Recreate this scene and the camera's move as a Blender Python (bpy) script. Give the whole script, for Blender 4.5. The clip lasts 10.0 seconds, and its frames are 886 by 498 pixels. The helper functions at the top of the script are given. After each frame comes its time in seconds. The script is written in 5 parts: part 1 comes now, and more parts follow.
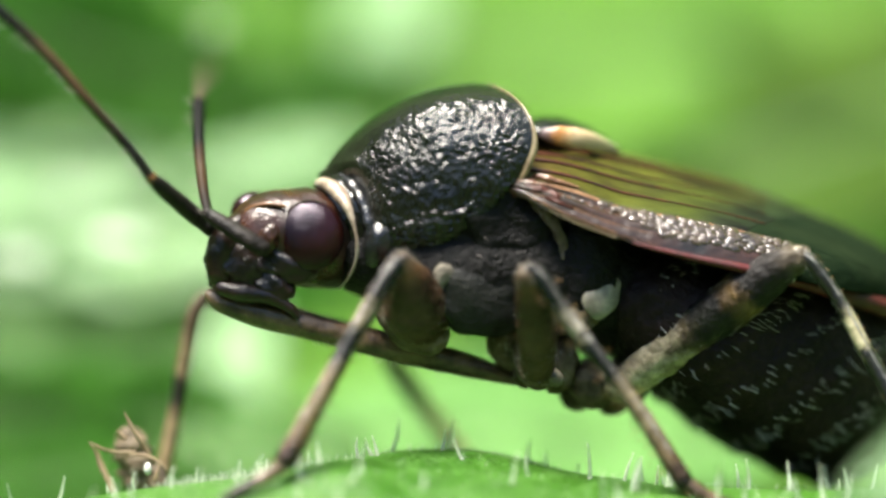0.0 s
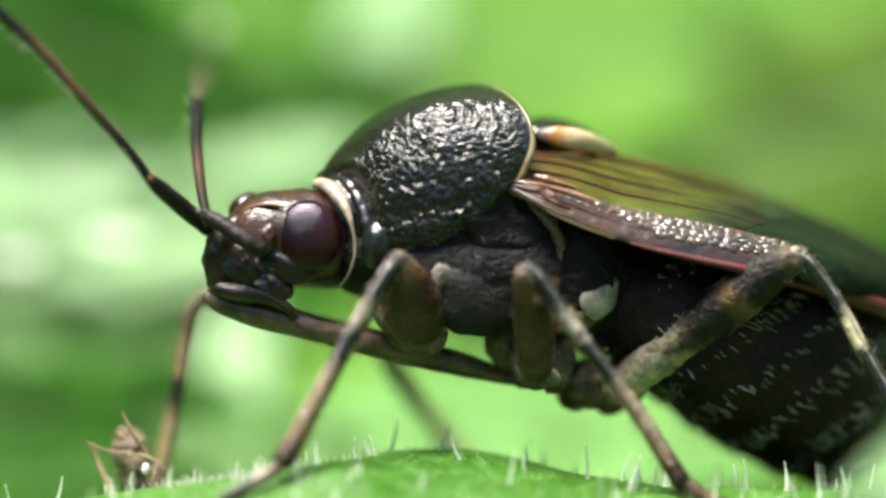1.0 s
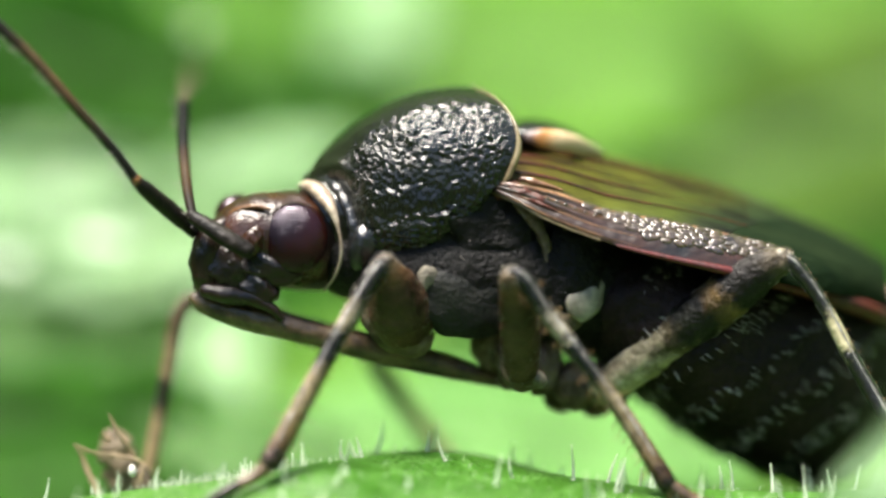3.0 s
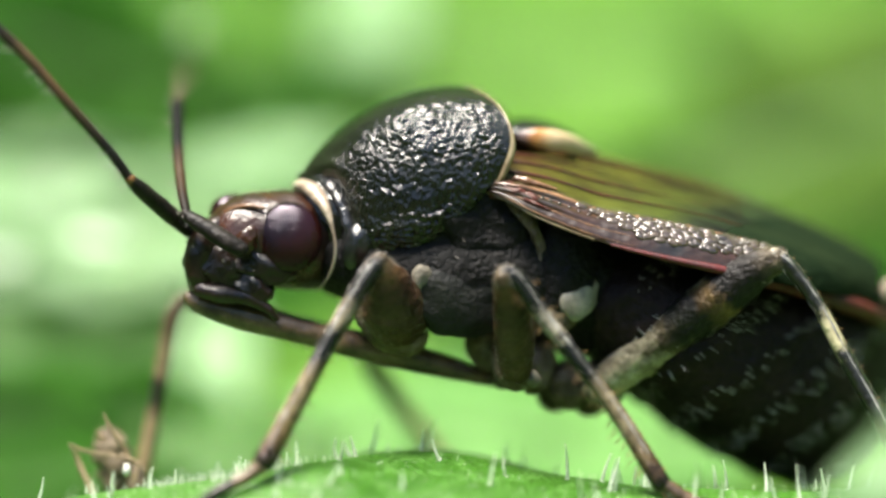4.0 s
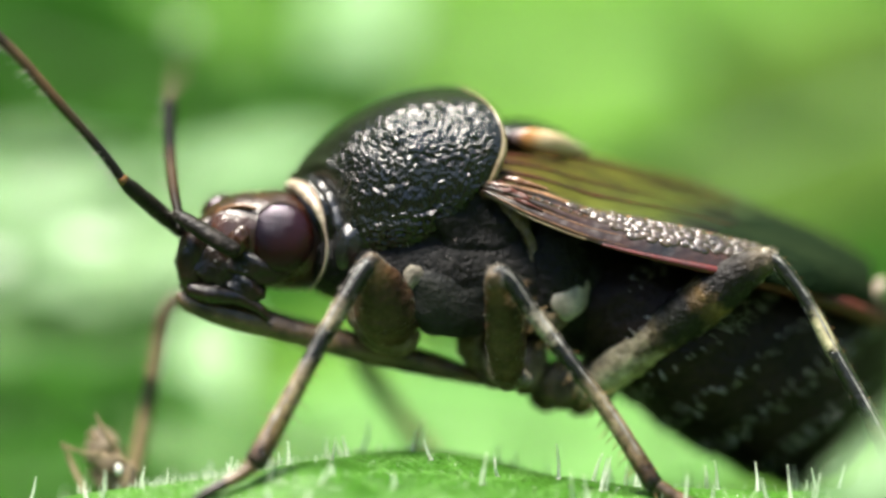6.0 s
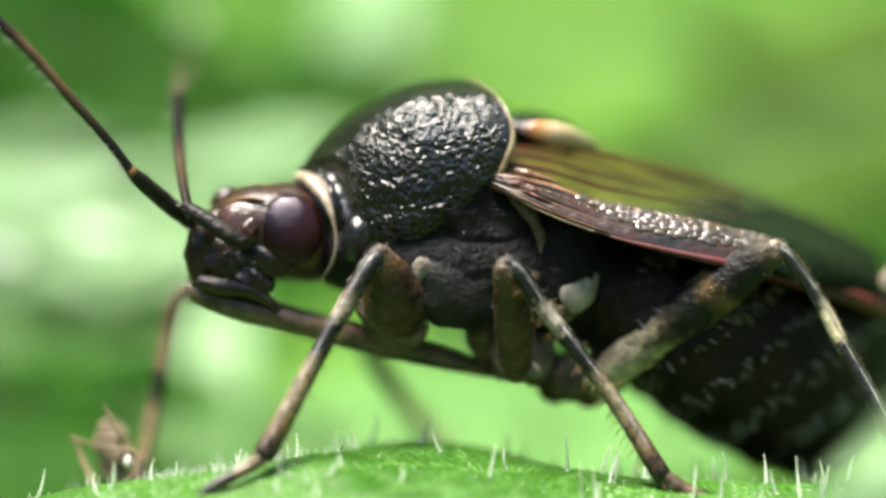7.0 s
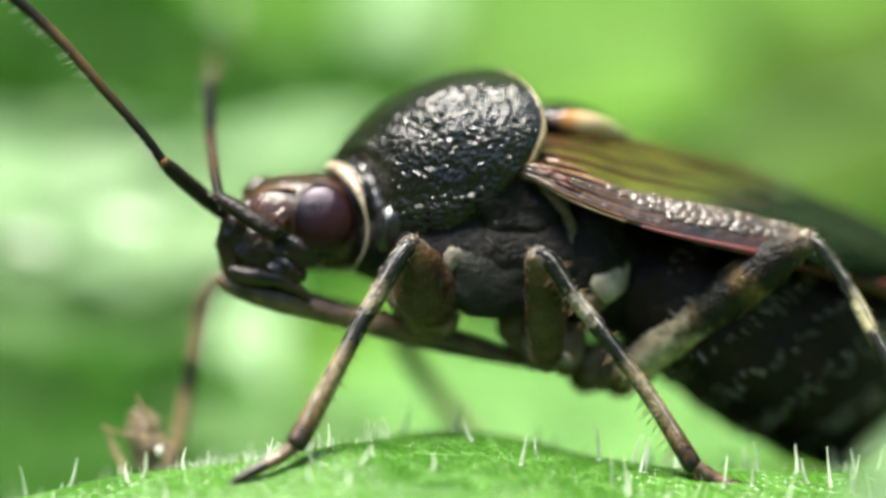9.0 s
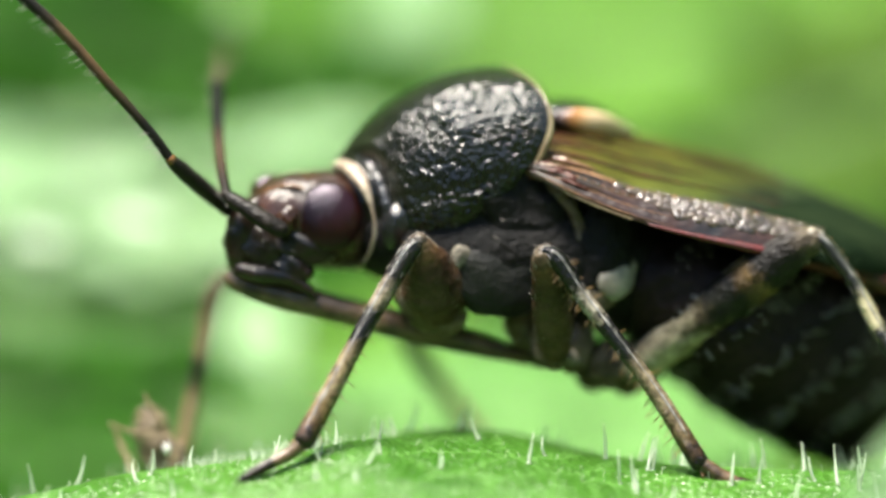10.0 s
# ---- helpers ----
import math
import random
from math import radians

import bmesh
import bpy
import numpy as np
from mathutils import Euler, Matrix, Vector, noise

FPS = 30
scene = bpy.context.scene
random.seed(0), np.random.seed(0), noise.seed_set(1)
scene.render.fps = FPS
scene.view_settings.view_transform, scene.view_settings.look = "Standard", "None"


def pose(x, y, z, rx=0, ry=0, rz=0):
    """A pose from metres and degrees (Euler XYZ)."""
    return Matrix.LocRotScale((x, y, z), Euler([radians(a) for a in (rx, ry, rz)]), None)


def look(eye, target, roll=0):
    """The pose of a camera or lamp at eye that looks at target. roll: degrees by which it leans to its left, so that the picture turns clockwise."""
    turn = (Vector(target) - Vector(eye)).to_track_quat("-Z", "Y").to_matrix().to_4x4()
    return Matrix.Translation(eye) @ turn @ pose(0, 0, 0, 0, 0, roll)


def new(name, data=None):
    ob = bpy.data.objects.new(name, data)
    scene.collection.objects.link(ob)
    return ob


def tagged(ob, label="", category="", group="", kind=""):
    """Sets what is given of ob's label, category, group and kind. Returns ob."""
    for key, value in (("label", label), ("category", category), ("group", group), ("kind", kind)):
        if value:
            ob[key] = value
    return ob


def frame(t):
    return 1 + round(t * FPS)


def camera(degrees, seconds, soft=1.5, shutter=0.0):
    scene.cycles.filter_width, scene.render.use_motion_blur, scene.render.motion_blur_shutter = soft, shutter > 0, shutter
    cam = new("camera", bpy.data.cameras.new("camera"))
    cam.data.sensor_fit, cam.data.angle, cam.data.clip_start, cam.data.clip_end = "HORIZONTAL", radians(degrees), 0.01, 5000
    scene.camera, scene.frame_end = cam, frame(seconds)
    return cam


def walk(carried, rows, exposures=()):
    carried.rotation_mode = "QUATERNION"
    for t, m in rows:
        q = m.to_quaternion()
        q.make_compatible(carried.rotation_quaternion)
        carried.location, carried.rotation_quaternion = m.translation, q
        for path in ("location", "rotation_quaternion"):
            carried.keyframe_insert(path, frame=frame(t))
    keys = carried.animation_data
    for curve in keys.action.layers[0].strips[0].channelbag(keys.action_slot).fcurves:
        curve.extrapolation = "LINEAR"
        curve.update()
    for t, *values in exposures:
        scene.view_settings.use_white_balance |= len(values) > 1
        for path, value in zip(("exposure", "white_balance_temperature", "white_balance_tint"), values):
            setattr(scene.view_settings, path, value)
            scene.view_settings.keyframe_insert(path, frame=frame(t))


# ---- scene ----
# A black plant bug on a hairy leaf, filmed close up. Lengths inside the builders are millimetres;
# the bug's middle stands HIGH above the ground.
MM = 0.001
HIGH = 0.05
AWAY = 80.0

# ---- camera ----
cam = camera(5.611, 10.0, soft=3.0)
cam.data.dof.use_dof = True
cam.data.dof.focus_distance = 0.08001
cam.data.dof.aperture_fstop = cam.data.lens / 7.7
PATH = [
    (0.0, 0.000120, 0.0000, 0.0000, 0.0),
    (0.2, 0.000108, -0.0491, 0.0273, 0.0),
    (0.3, 0.000101, -0.0911, 0.0456, 0.0),
    (0.5, 0.000089, -0.0860, 0.0443, 0.0),
    (0.7, 0.000077, -0.0599, 0.0347, 0.0),
    (0.8, 0.000070, -0.0434, 0.0218, 0.0),
    (1.0, 0.000058, -0.0143, 0.0019, 0.0),
    (1.2, 0.000046, -0.0363, 0.0183, 0.0),
    (1.5, 0.000027, -0.0604, 0.0207, 0.0),
    (1.8, 0.000008, -0.0563, 0.0000, 0.0),
    (2.0, -0.000004, -0.0274, 0.0186, 0.0),
    (2.2, -0.000016, -0.0651, 0.0347, 0.0),
    (2.5, -0.000035, -0.1066, 0.0187, 0.0),
    (2.7, -0.000047, -0.0941, 0.0165, 0.0),
    (3.8, -0.000116, -0.1380, 0.0091, 0.0),
    (4.0, -0.000128, -0.1389, 0.0105, 0.0),
    (4.2, -0.000140, -0.1647, 0.0054, 0.0),
    (4.5, -0.000159, -0.1895, -0.0011, 0.0),
    (4.7, -0.000171, -0.2046, 0.0128, 0.0),
    (5.0, -0.000190, -0.1963, -0.0079, 0.0),
    (5.2, -0.000202, -0.2163, 0.0165, 0.0),
    (5.5, -0.000221, -0.1551, 0.0062, 0.0),
    (5.7, -0.000233, -0.2029, 0.0114, 0.0),
    (6.8, -0.000302, -0.1377, -0.0232, 0.0),
    (7.0, -0.000314, -0.1366, -0.0391, 0.0),
    (7.2, -0.000326, -0.1015, -0.0267, 0.0),
    (7.5, -0.000345, -0.0681, -0.0382, 0.0),
    (7.7, -0.000357, -0.0509, -0.0628, 0.0),
    (8.0, -0.000376, -0.0140, -0.0707, 0.0),
    (8.2, -0.000388, -0.0432, -0.0661, 0.0),
    (8.5, -0.000407, 0.0252, -0.0817, 0.0),
    (8.7, -0.000419, 0.0510, -0.0931, 0.0),
    (9.0, -0.000438, 0.0626, -0.1035, 0.0),
    (9.2, -0.000450, 0.0695, -0.0966, 0.0),
    (9.5, -0.000469, 0.0842, -0.1190, 0.0),
    (9.7, -0.000481, 0.1029, -0.1253, 0.0),
    (10.0, -0.000500, 0.1075, -0.1166, 0.0),
]
walk(cam, [(t, pose(0, y - AWAY * MM, HIGH, 90 + pitch, roll, yaw)) for t, y, yaw, pitch, roll in PATH])

# ---- light ----
world = bpy.data.worlds.new("world")
scene.world = world
world.use_nodes = True
wn = world.node_tree
sky = wn.nodes.new("ShaderNodeTexSky")
sky.sky_type = "NISHITA"
sky.sun_disc = False
sky.sun_elevation = radians(72)
sky.sun_rotation = radians(-145)
wn.links.new(sky.outputs[0], wn.nodes["Background"].inputs[0])
wn.nodes["Background"].inputs[1].default_value = 0.08
sun = new("sun", bpy.data.lights.new("sun", "SUN"))
sun.data.energy = 4.6
sun.data.angle = radians(26)
sun.data.color = (1.0, 0.94, 0.83)
sun.matrix_world = look((-0.35, -0.50, 1.90), (0, 0, 0))
scene.view_settings.exposure = 1.9


# ---- materials ----
def nodes_of(name):
    m = bpy.data.materials.new(name)
    m.use_nodes = True
    return m, m.node_tree.nodes, m.node_tree.links, m.node_tree.nodes["Principled BSDF"]


def node(nodes, kind, **values):
    n = nodes.new(kind)
    for key, value in values.items():
        n.inputs[key].default_value = value
    return n


def ramp(nodes, stops):
    n = nodes.new("ShaderNodeValToRGB")
    while len(n.color_ramp.elements) < len(stops):
        n.color_ramp.elements.new(0.5)
    for e, (at, c) in zip(n.color_ramp.elements, stops):
        e.position = at
        e.color = (*c, 1)
    return n


def mixed(nodes, links, a, b, factor, how="MIX"):
    """Colour b over a by factor; each may be a socket, a colour or a number."""
    n = nodes.new("ShaderNodeMix")
    n.data_type, n.blend_type = "RGBA", how
    for slot, v in ((0, factor), (6, a), (7, b)):
        if isinstance(v, bpy.types.NodeSocket):
            links.new(v, n.inputs[slot])
        else:
            n.inputs[slot].default_value = v if slot == 0 else (*v, 1)
    return n.outputs[2]


def surface(name, c1, c2, per_mm=3.0, rough=(0.3, 0.5), bump=0.3, bump_per_mm=20.0, depth=0.01, coat=0.0, bands=None, spec=0.5, stretch=(1, 1, 1), through_light=0.0, pits=0.0, pits_per_mm=10.0, dust=0.0, blotch=0.45):
    """Mottled stuff: two colours in blotches and grain, uneven gloss, fine relief, and pigment bands along a limb."""
    m, ns, ln, p = nodes_of(name)
    co = ns.new("ShaderNodeTexCoord")
    mp = ns.new("ShaderNodeMapping")
    mp.inputs["Scale"].default_value = stretch
    ln.new(co.outputs["Object"], mp.inputs[0])
    big = node(ns, "ShaderNodeTexNoise", Scale=per_mm * 1000, Detail=5.0, Roughness=0.6)
    fine = node(ns, "ShaderNodeTexNoise", Scale=bump_per_mm * 1000, Detail=3.0, Roughness=0.6)
    for n in (big, fine):
        ln.new(mp.outputs[0], n.inputs["Vector"])
    blot = ramp(ns, ((0.35, (0, 0, 0)), (0.65, (1, 1, 1))))
    ln.new(big.outputs[0], blot.inputs[0])
    if bands:
        at = ns.new("ShaderNodeAttribute")
        at.attribute_name = "along"
        wob = ns.new("ShaderNodeMath")
        wob.operation = "MULTIPLY_ADD"
        ln.new(big.outputs[0], wob.inputs[0])
        wob.inputs[1].default_value = 0.2
        ln.new(at.outputs["Fac"], wob.inputs[2])
        off = ns.new("ShaderNodeMath")
        off.operation = "SUBTRACT"
        ln.new(wob.outputs[0], off.inputs[0])
        off.inputs[1].default_value = 0.1
        band = ramp(ns, bands)
        ln.new(off.outputs[0], band.inputs[0])
        dark = mixed(ns, ln, band.outputs[0], c2, blotch, "MULTIPLY")
        col = mixed(ns, ln, band.outputs[0], dark, blot.outputs[0])
    else:
        col = mixed(ns, ln, c1, c2, blot.outputs[0])
    grain = ramp(ns, ((0.3, (0.75, 0.75, 0.75)), (0.7, (1.15, 1.15, 1.15))))
    ln.new(fine.outputs[0], grain.inputs[0])
    col = mixed(ns, ln, col, grain.outputs[0], 1.0, "MULTIPLY")
    if dust:
        speck = node(ns, "ShaderNodeTexNoise", Scale=26000.0, Detail=2.0)
        ln.new(co.outputs["Object"], speck.inputs["Vector"])
        patch = node(ns, "ShaderNodeTexNoise", Scale=1800.0, Detail=2.0)
        ln.new(co.outputs["Object"], patch.inputs["Vector"])
        both = ns.new("ShaderNodeMath")
        both.operation = "MULTIPLY_ADD"
        both.inputs[1].default_value = 0.35
        ln.new(patch.outputs[0], both.inputs[0])
        ln.new(speck.outputs[0], both.inputs[2])
        cut = ramp(ns, ((0.84 - 0.06 * dust, (0, 0, 0)), (0.92 - 0.06 * dust, (0.8, 0.8, 0.8))))
        ln.new(both.outputs[0], cut.inputs[0])
        col = mixed(ns, ln, col, (0.30, 0.28, 0.25), cut.outputs[0])
    ln.new(col, p.inputs["Base Color"])
    rr = ns.new("ShaderNodeMapRange")
    rr.inputs["To Min"].default_value, rr.inputs["To Max"].default_value = rough
    ln.new(big.outputs[0], rr.inputs[0])
    ln.new(rr.outputs[0], p.inputs["Roughness"])
    b = node(ns, "ShaderNodeBump", Strength=bump, Distance=depth * MM)
    ln.new(fine.outputs[0], b.inputs["Height"])
    last = b
    if pits:
        v = node(ns, "ShaderNodeTexVoronoi", Scale=pits_per_mm * 1000)
        ln.new(mp.outputs[0], v.inputs["Vector"])
        b2 = node(ns, "ShaderNodeBump", Strength=pits, Distance=0.03 * MM)
        ln.new(v.outputs["Distance"], b2.inputs["Height"])
        ln.new(b.outputs[0], b2.inputs["Normal"])
        last = b2
    ln.new(last.outputs[0], p.inputs["Normal"])
    p.inputs["Coat Weight"].default_value = coat
    p.inputs["Coat Roughness"].default_value = 0.18
    p.inputs["Specular IOR Level"].default_value = spec
    if through_light:
        out = ns["Material Output"]
        tr = ns.new("ShaderNodeBsdfTranslucent")
        ln.new(col, tr.inputs[0])
        mx = ns.new("ShaderNodeMixShader")
        mx.inputs[0].default_value = through_light
        ln.new(p.outputs[0], mx.inputs[1])
        ln.new(tr.outputs[0], mx.inputs[2])
        ln.new(mx.outputs[0], out.inputs[0])
    return m


chitin = surface("black_chitin", (0.003, 0.0032, 0.0026), (0.010, 0.011, 0.006), 2.0, (0.12, 0.22), 0.5, 26, 0.014, coat=0.0, spec=0.5, pits=0.25, pits_per_mm=12)
chitin_smooth = surface("smooth_dark_plate", (0.006, 0.0065, 0.0065), (0.015, 0.015, 0.015), 3.0, (0.14, 0.26), 0.8, 18, 0.02, coat=0.25)
pleura_grey = surface("grey_black_pleura", (0.006, 0.0065, 0.0058), (0.022, 0.022, 0.018), 3.0, (0.5, 0.75), 0.8, 26, 0.016, pits=0.25, pits_per_mm=20, spec=0.25)
pleura_black = surface("black_pleura", (0.0016, 0.0016, 0.0015), (0.006, 0.0052, 0.0045), 5.0, (0.4, 0.65), 1.0, 20, 0.035, pits=0.4, pits_per_mm=9, spec=0.18)
abdomen_dark = surface("dark_abdomen_cuticle", (0.007, 0.004, 0.0035), (0.018, 0.010, 0.008), 3.0, (0.45, 0.65), 0.9, 12, 0.05, spec=0.15)
head_brown = surface("red_brown_head_cuticle", (0.040, 0.013, 0.004), (0.005, 0.003, 0.002), 3.2, (0.2, 0.38), 0.7, 14, 0.025, coat=0.1, spec=0.5, dust=-0.8)
head_dark = surface("dark_face_cuticle", (0.004, 0.003, 0.0025), (0.018, 0.008, 0.004), 4.0, (0.22, 0.42), 0.6, 14, 0.03, coat=0.0, spec=0.45, dust=-0.8)
cream = surface("cream_cuticle", (0.42, 0.35, 0.26), (0.16, 0.11, 0.075), 6.0, (0.3, 0.5), 0.5, 22, 0.012, coat=0.1)
brow_brown = surface("orange_brown_brow", (0.16, 0.075, 0.025), (0.06, 0.022, 0.008), 4.0, (0.2, 0.35), 0.3, 20, 0.01, coat=0.3)
rim_horn = surface("pale_horn_rim", (0.24, 0.20, 0.11), (0.10, 0.07, 0.035), 6.0, (0.2, 0.35), 0.4, 20, 0.01, coat=0.25)
cream_orange = surface("cream_orange_cuticle", (0.52, 0.36, 0.18), (0.8, 0.7, 0.6), 4.0, (0.25, 0.4), 0.4, 20, 0.012, coat=0.2, blotch=0.6,
                       bands=((0.0, (0.10, 0.08, 0.09)), (0.10, (0.16, 0.10, 0.08)), (0.20, (0.48, 0.22, 0.06)), (0.34, (0.60, 0.46, 0.28)), (0.9, (0.50, 0.42, 0.28)), (1.0, (0.2, 0.16, 0.08))))
white_waxy = surface("waxy_white_cuticle", (0.30, 0.275, 0.21), (0.11, 0.095, 0.065), 4.0, (0.45, 0.65), 0.4, 22, 0.015)
socket_pale = surface("dull_pale_membrane", (0.24, 0.22, 0.17), (0.08, 0.07, 0.052), 7.0, (0.5, 0.7), 0.6, 22, 0.02, spec=0.25)
brown_limb = surface("olive_brown_limb", (0.20, 0.155, 0.10), (0.055, 0.038, 0.022), 5.0, (0.35, 0.6), 0.9, 18, 0.03, spec=0.3, through_light=0.15, dust=0.3)
rostrum_brown = surface("brown_rostrum", (0.16, 0.105, 0.058), (0.03, 0.018, 0.010), 4.0, (0.25, 0.42), 0.7, 18, 0.02, coat=0.15)
DARK, PALE, TAN, RUST = (0.008, 0.007, 0.0065), (0.30, 0.265, 0.185), (0.12, 0.086, 0.050), (0.045, 0.024, 0.014)
tibia_banded = surface("banded_tibia_cuticle", DARK, (0.10, 0.08, 0.07), 14.0, (0.12, 0.26), 1.0, 22, 0.03, coat=0.0, spec=0.42, blotch=0.8,
                       bands=((0.0, DARK), (0.20, DARK), (0.25, (0.34, 0.31, 0.24)), (0.32, (0.32, 0.28, 0.21)), (0.36, DARK), (0.50, DARK), (0.57, (0.24, 0.19, 0.115)), (0.74, (0.27, 0.21, 0.12)), (0.84, (0.16, 0.11, 0.055)), (0.91, RUST), (1.0, DARK)))
tibia_far = surface("dark_tibia_with_tan_bands", DARK, (0.3, 0.25, 0.2), 7.0, (0.3, 0.5), 0.6, 20, 0.02,
                    bands=((0.0, (0.09, 0.06, 0.035)), (0.2, (0.10, 0.07, 0.04)), (0.36, (0.28, 0.21, 0.12)), (0.44, (0.20, 0.14, 0.08)), (0.50, (0.02, 0.016, 0.012)), (0.62, (0.02, 0.016, 0.012)), (0.70, (0.30, 0.22, 0.12)), (1.0, (0.28, 0.2, 0.11))))
tibia_fore = surface("dark_tibia_mottled_with_tan", DARK, (0.10, 0.08, 0.07), 14.0, (0.12, 0.26), 1.0, 22, 0.03, coat=0.0, spec=0.42, blotch=0.8,
                     bands=((0.0, (0.12, 0.09, 0.06)), (0.06, DARK), (0.22, (0.02, 0.016, 0.013)), (0.27, (0.26, 0.22, 0.15)), (0.34, (0.24, 0.20, 0.13)), (0.39, DARK), (0.50, DARK), (0.57, (0.23, 0.18, 0.095)), (0.74, (0.24, 0.18, 0.085)), (0.85, (0.18, 0.11, 0.042)), (0.93, RUST), (1.0, DARK)))
tibia_fading = surface("tibia_dark_fading_to_tan", DARK, (0.16, 0.12, 0.10), 7.0, (0.3, 0.5), 0.6, 20, 0.02,
                       bands=((0.0, (0.03, 0.025, 0.014)), (0.35, (0.05, 0.04, 0.02)), (0.55, (0.22, 0.16, 0.08)), (1.0, (0.6, 0.48, 0.27))))
tibia_spotted = surface("dark_tibia_with_pale_spot", DARK, (0.16, 0.12, 0.10), 7.0, (0.22, 0.42), 0.9, 22, 0.025, coat=0.25,
                        bands=((0.0, PALE), (0.05, DARK), (0.27, DARK), (0.33, (0.50, 0.45, 0.27)), (0.42, (0.50, 0.45, 0.27)), (0.47, DARK), (0.7, DARK), (0.78, TAN), (0.92, RUST), (1.0, DARK)))
femur_mid = surface("mottled_femur_cuticle", DARK, (0.10, 0.08, 0.06), 6.0, (0.35, 0.55), 1.0, 18, 0.035, coat=0.0, spec=0.22, blotch=0.85,
                    bands=((0.0, (0.48, 0.42, 0.29)), (0.33, (0.46, 0.39, 0.26)), (0.43, (0.12, 0.09, 0.05)), (0.50, (0.018, 0.018, 0.012)), (0.60, DARK), (0.68, (0.16, 0.10, 0.04)), (0.74, DARK), (0.88, (0.02, 0.015, 0.012)), (0.95, (0.14, 0.11, 0.07)), (1.0, (0.05, 0.04, 0.03))))
femur_olive = surface("olive_femur_cuticle", DARK, (0.25, 0.18, 0.13), 5.0, (0.28, 0.48), 0.9, 18, 0.03, coat=0.05, spec=0.3, through_light=0.06, blotch=0.9,
                      bands=((0.0, (0.12, 0.074, 0.042)), (0.45, (0.085, 0.050, 0.028)), (0.70, (0.05, 0.026, 0.014)), (0.84, (0.15, 0.085, 0.038)), (0.94, (0.13, 0.10, 0.065)), (1.0, (0.05, 0.04, 0.03))))
antenna_banded = surface("banded_antenna_cuticle", DARK, (0.4, 0.3, 0.25), 5.0, (0.35, 0.55), 0.5, 24, 0.012, coat=0.05,
                         bands=((0.0, (0.008, 0.007, 0.006)), (0.16, (0.010, 0.009, 0.008)), (0.30, (0.04, 0.030, 0.016)), (0.42, (0.085, 0.052, 0.026)), (0.58, (0.075, 0.05, 0.028)), (0.68, (0.03, 0.024, 0.02)), (0.76, (0.012, 0.012, 0.013)), (1.0, (0.04, 0.04, 0.05))), spec=0.2)
antenna_near = surface("banded_raised_antenna", DARK, (0.4, 0.3, 0.25), 5.0, (0.4, 0.6), 0.5, 24, 0.012,
                       bands=((0.0, (0.008, 0.007, 0.006)), (0.15, (0.02, 0.012, 0.007)), (0.28, (0.046, 0.028, 0.013)), (0.42, (0.042, 0.026, 0.013)), (0.52, (0.025, 0.014, 0.008)), (0.58, (0.004, 0.004, 0.004)), (0.95, (0.004, 0.004, 0.004)), (1.0, (0.05, 0.03, 0.02))), spec=0.12)
antenna_dark = surface("dark_antenna_base", (0.004, 0.0036, 0.0032), (0.016, 0.012, 0.009), 7.0, (0.35, 0.55), 0.8, 18, 0.025, coat=0.0, spec=0.22)
pale_tip = surface("pale_antenna_tip", (0.10, 0.066, 0.045), (0.06, 0.04, 0.026), 4.0, (0.4, 0.6), 0.2, 20, 0.006)
bristle_tan = surface("tan_bristle", (0.30, 0.19, 0.07), (0.14, 0.08, 0.03), 4.0, (0.3, 0.5), 0.1, 20, 0.004, through_light=0.15)
silver_hair = surface("silvery_hair", (0.52, 0.48, 0.43), (0.34, 0.30, 0.26), 4.0, (0.25, 0.4), 0.1, 20, 0.004)
# silvery colour of the highlight painted on the tibiae
tibia_highlight = surface("silvery_highlight", (0.42, 0.40, 0.38), (0.06, 0.055, 0.05), 9.0, (0.12, 0.25), 0.4, 20, 0.006, coat=0.4)
white_hair = surface("white_body_hair", (0.66, 0.63, 0.60), (0.46, 0.43, 0.40), 4.0, (0.25, 0.4), 0.1, 20, 0.004)
red_edge = surface("red_body_edge", (0.085, 0.005, 0.004), (0.03, 0.003, 0.003), 3.0, (0.45, 0.6), 0.4, 20, 0.012)
hinge_red = surface("red_brown_hinge", (0.085, 0.018, 0.009), (0.02, 0.006, 0.004), 6.0, (0.35, 0.55), 0.8, 16, 0.03, spec=0.3)
wing_vein = surface("dark_wing_vein", (0.062, 0.017, 0.006), (0.012, 0.006, 0.003), 4.0, (0.35, 0.5), 0.3, 20, 0.010, spec=0.25)
fold_ridge = surface("pinkish_wing_ridge", (0.24, 0.13, 0.065), (0.08, 0.034, 0.018), 5.0, (0.2, 0.35), 0.5, 18, 0.012, coat=0.4)
wing_top = surface("olive_brown_forewing", DARK, (0.22, 0.12, 0.12), 3.2, (0.45, 0.6), 0.5, 16, 0.014, coat=0.0, spec=0.14, stretch=(0.05, 1, 1), pits=0.2, pits_per_mm=9, blotch=0.9,
                   bands=((0.0, (0.06, 0.022, 0.008)), (0.10, (0.068, 0.038, 0.006)), (0.40, (0.070, 0.074, 0.006)), (0.78, (0.044, 0.062, 0.007)), (0.90, (0.02, 0.034, 0.010)), (1.0, (0.008, 0.016, 0.006))))
wing_side = surface("brown_wing_margin", (0.042, 0.018, 0.008), (0.010, 0.008, 0.004), 2.4, (0.22, 0.36), 0.3, 18, 0.012, coat=0.3, spec=0.5, stretch=(0.7, 1, 1), pits=0.2, pits_per_mm=15)
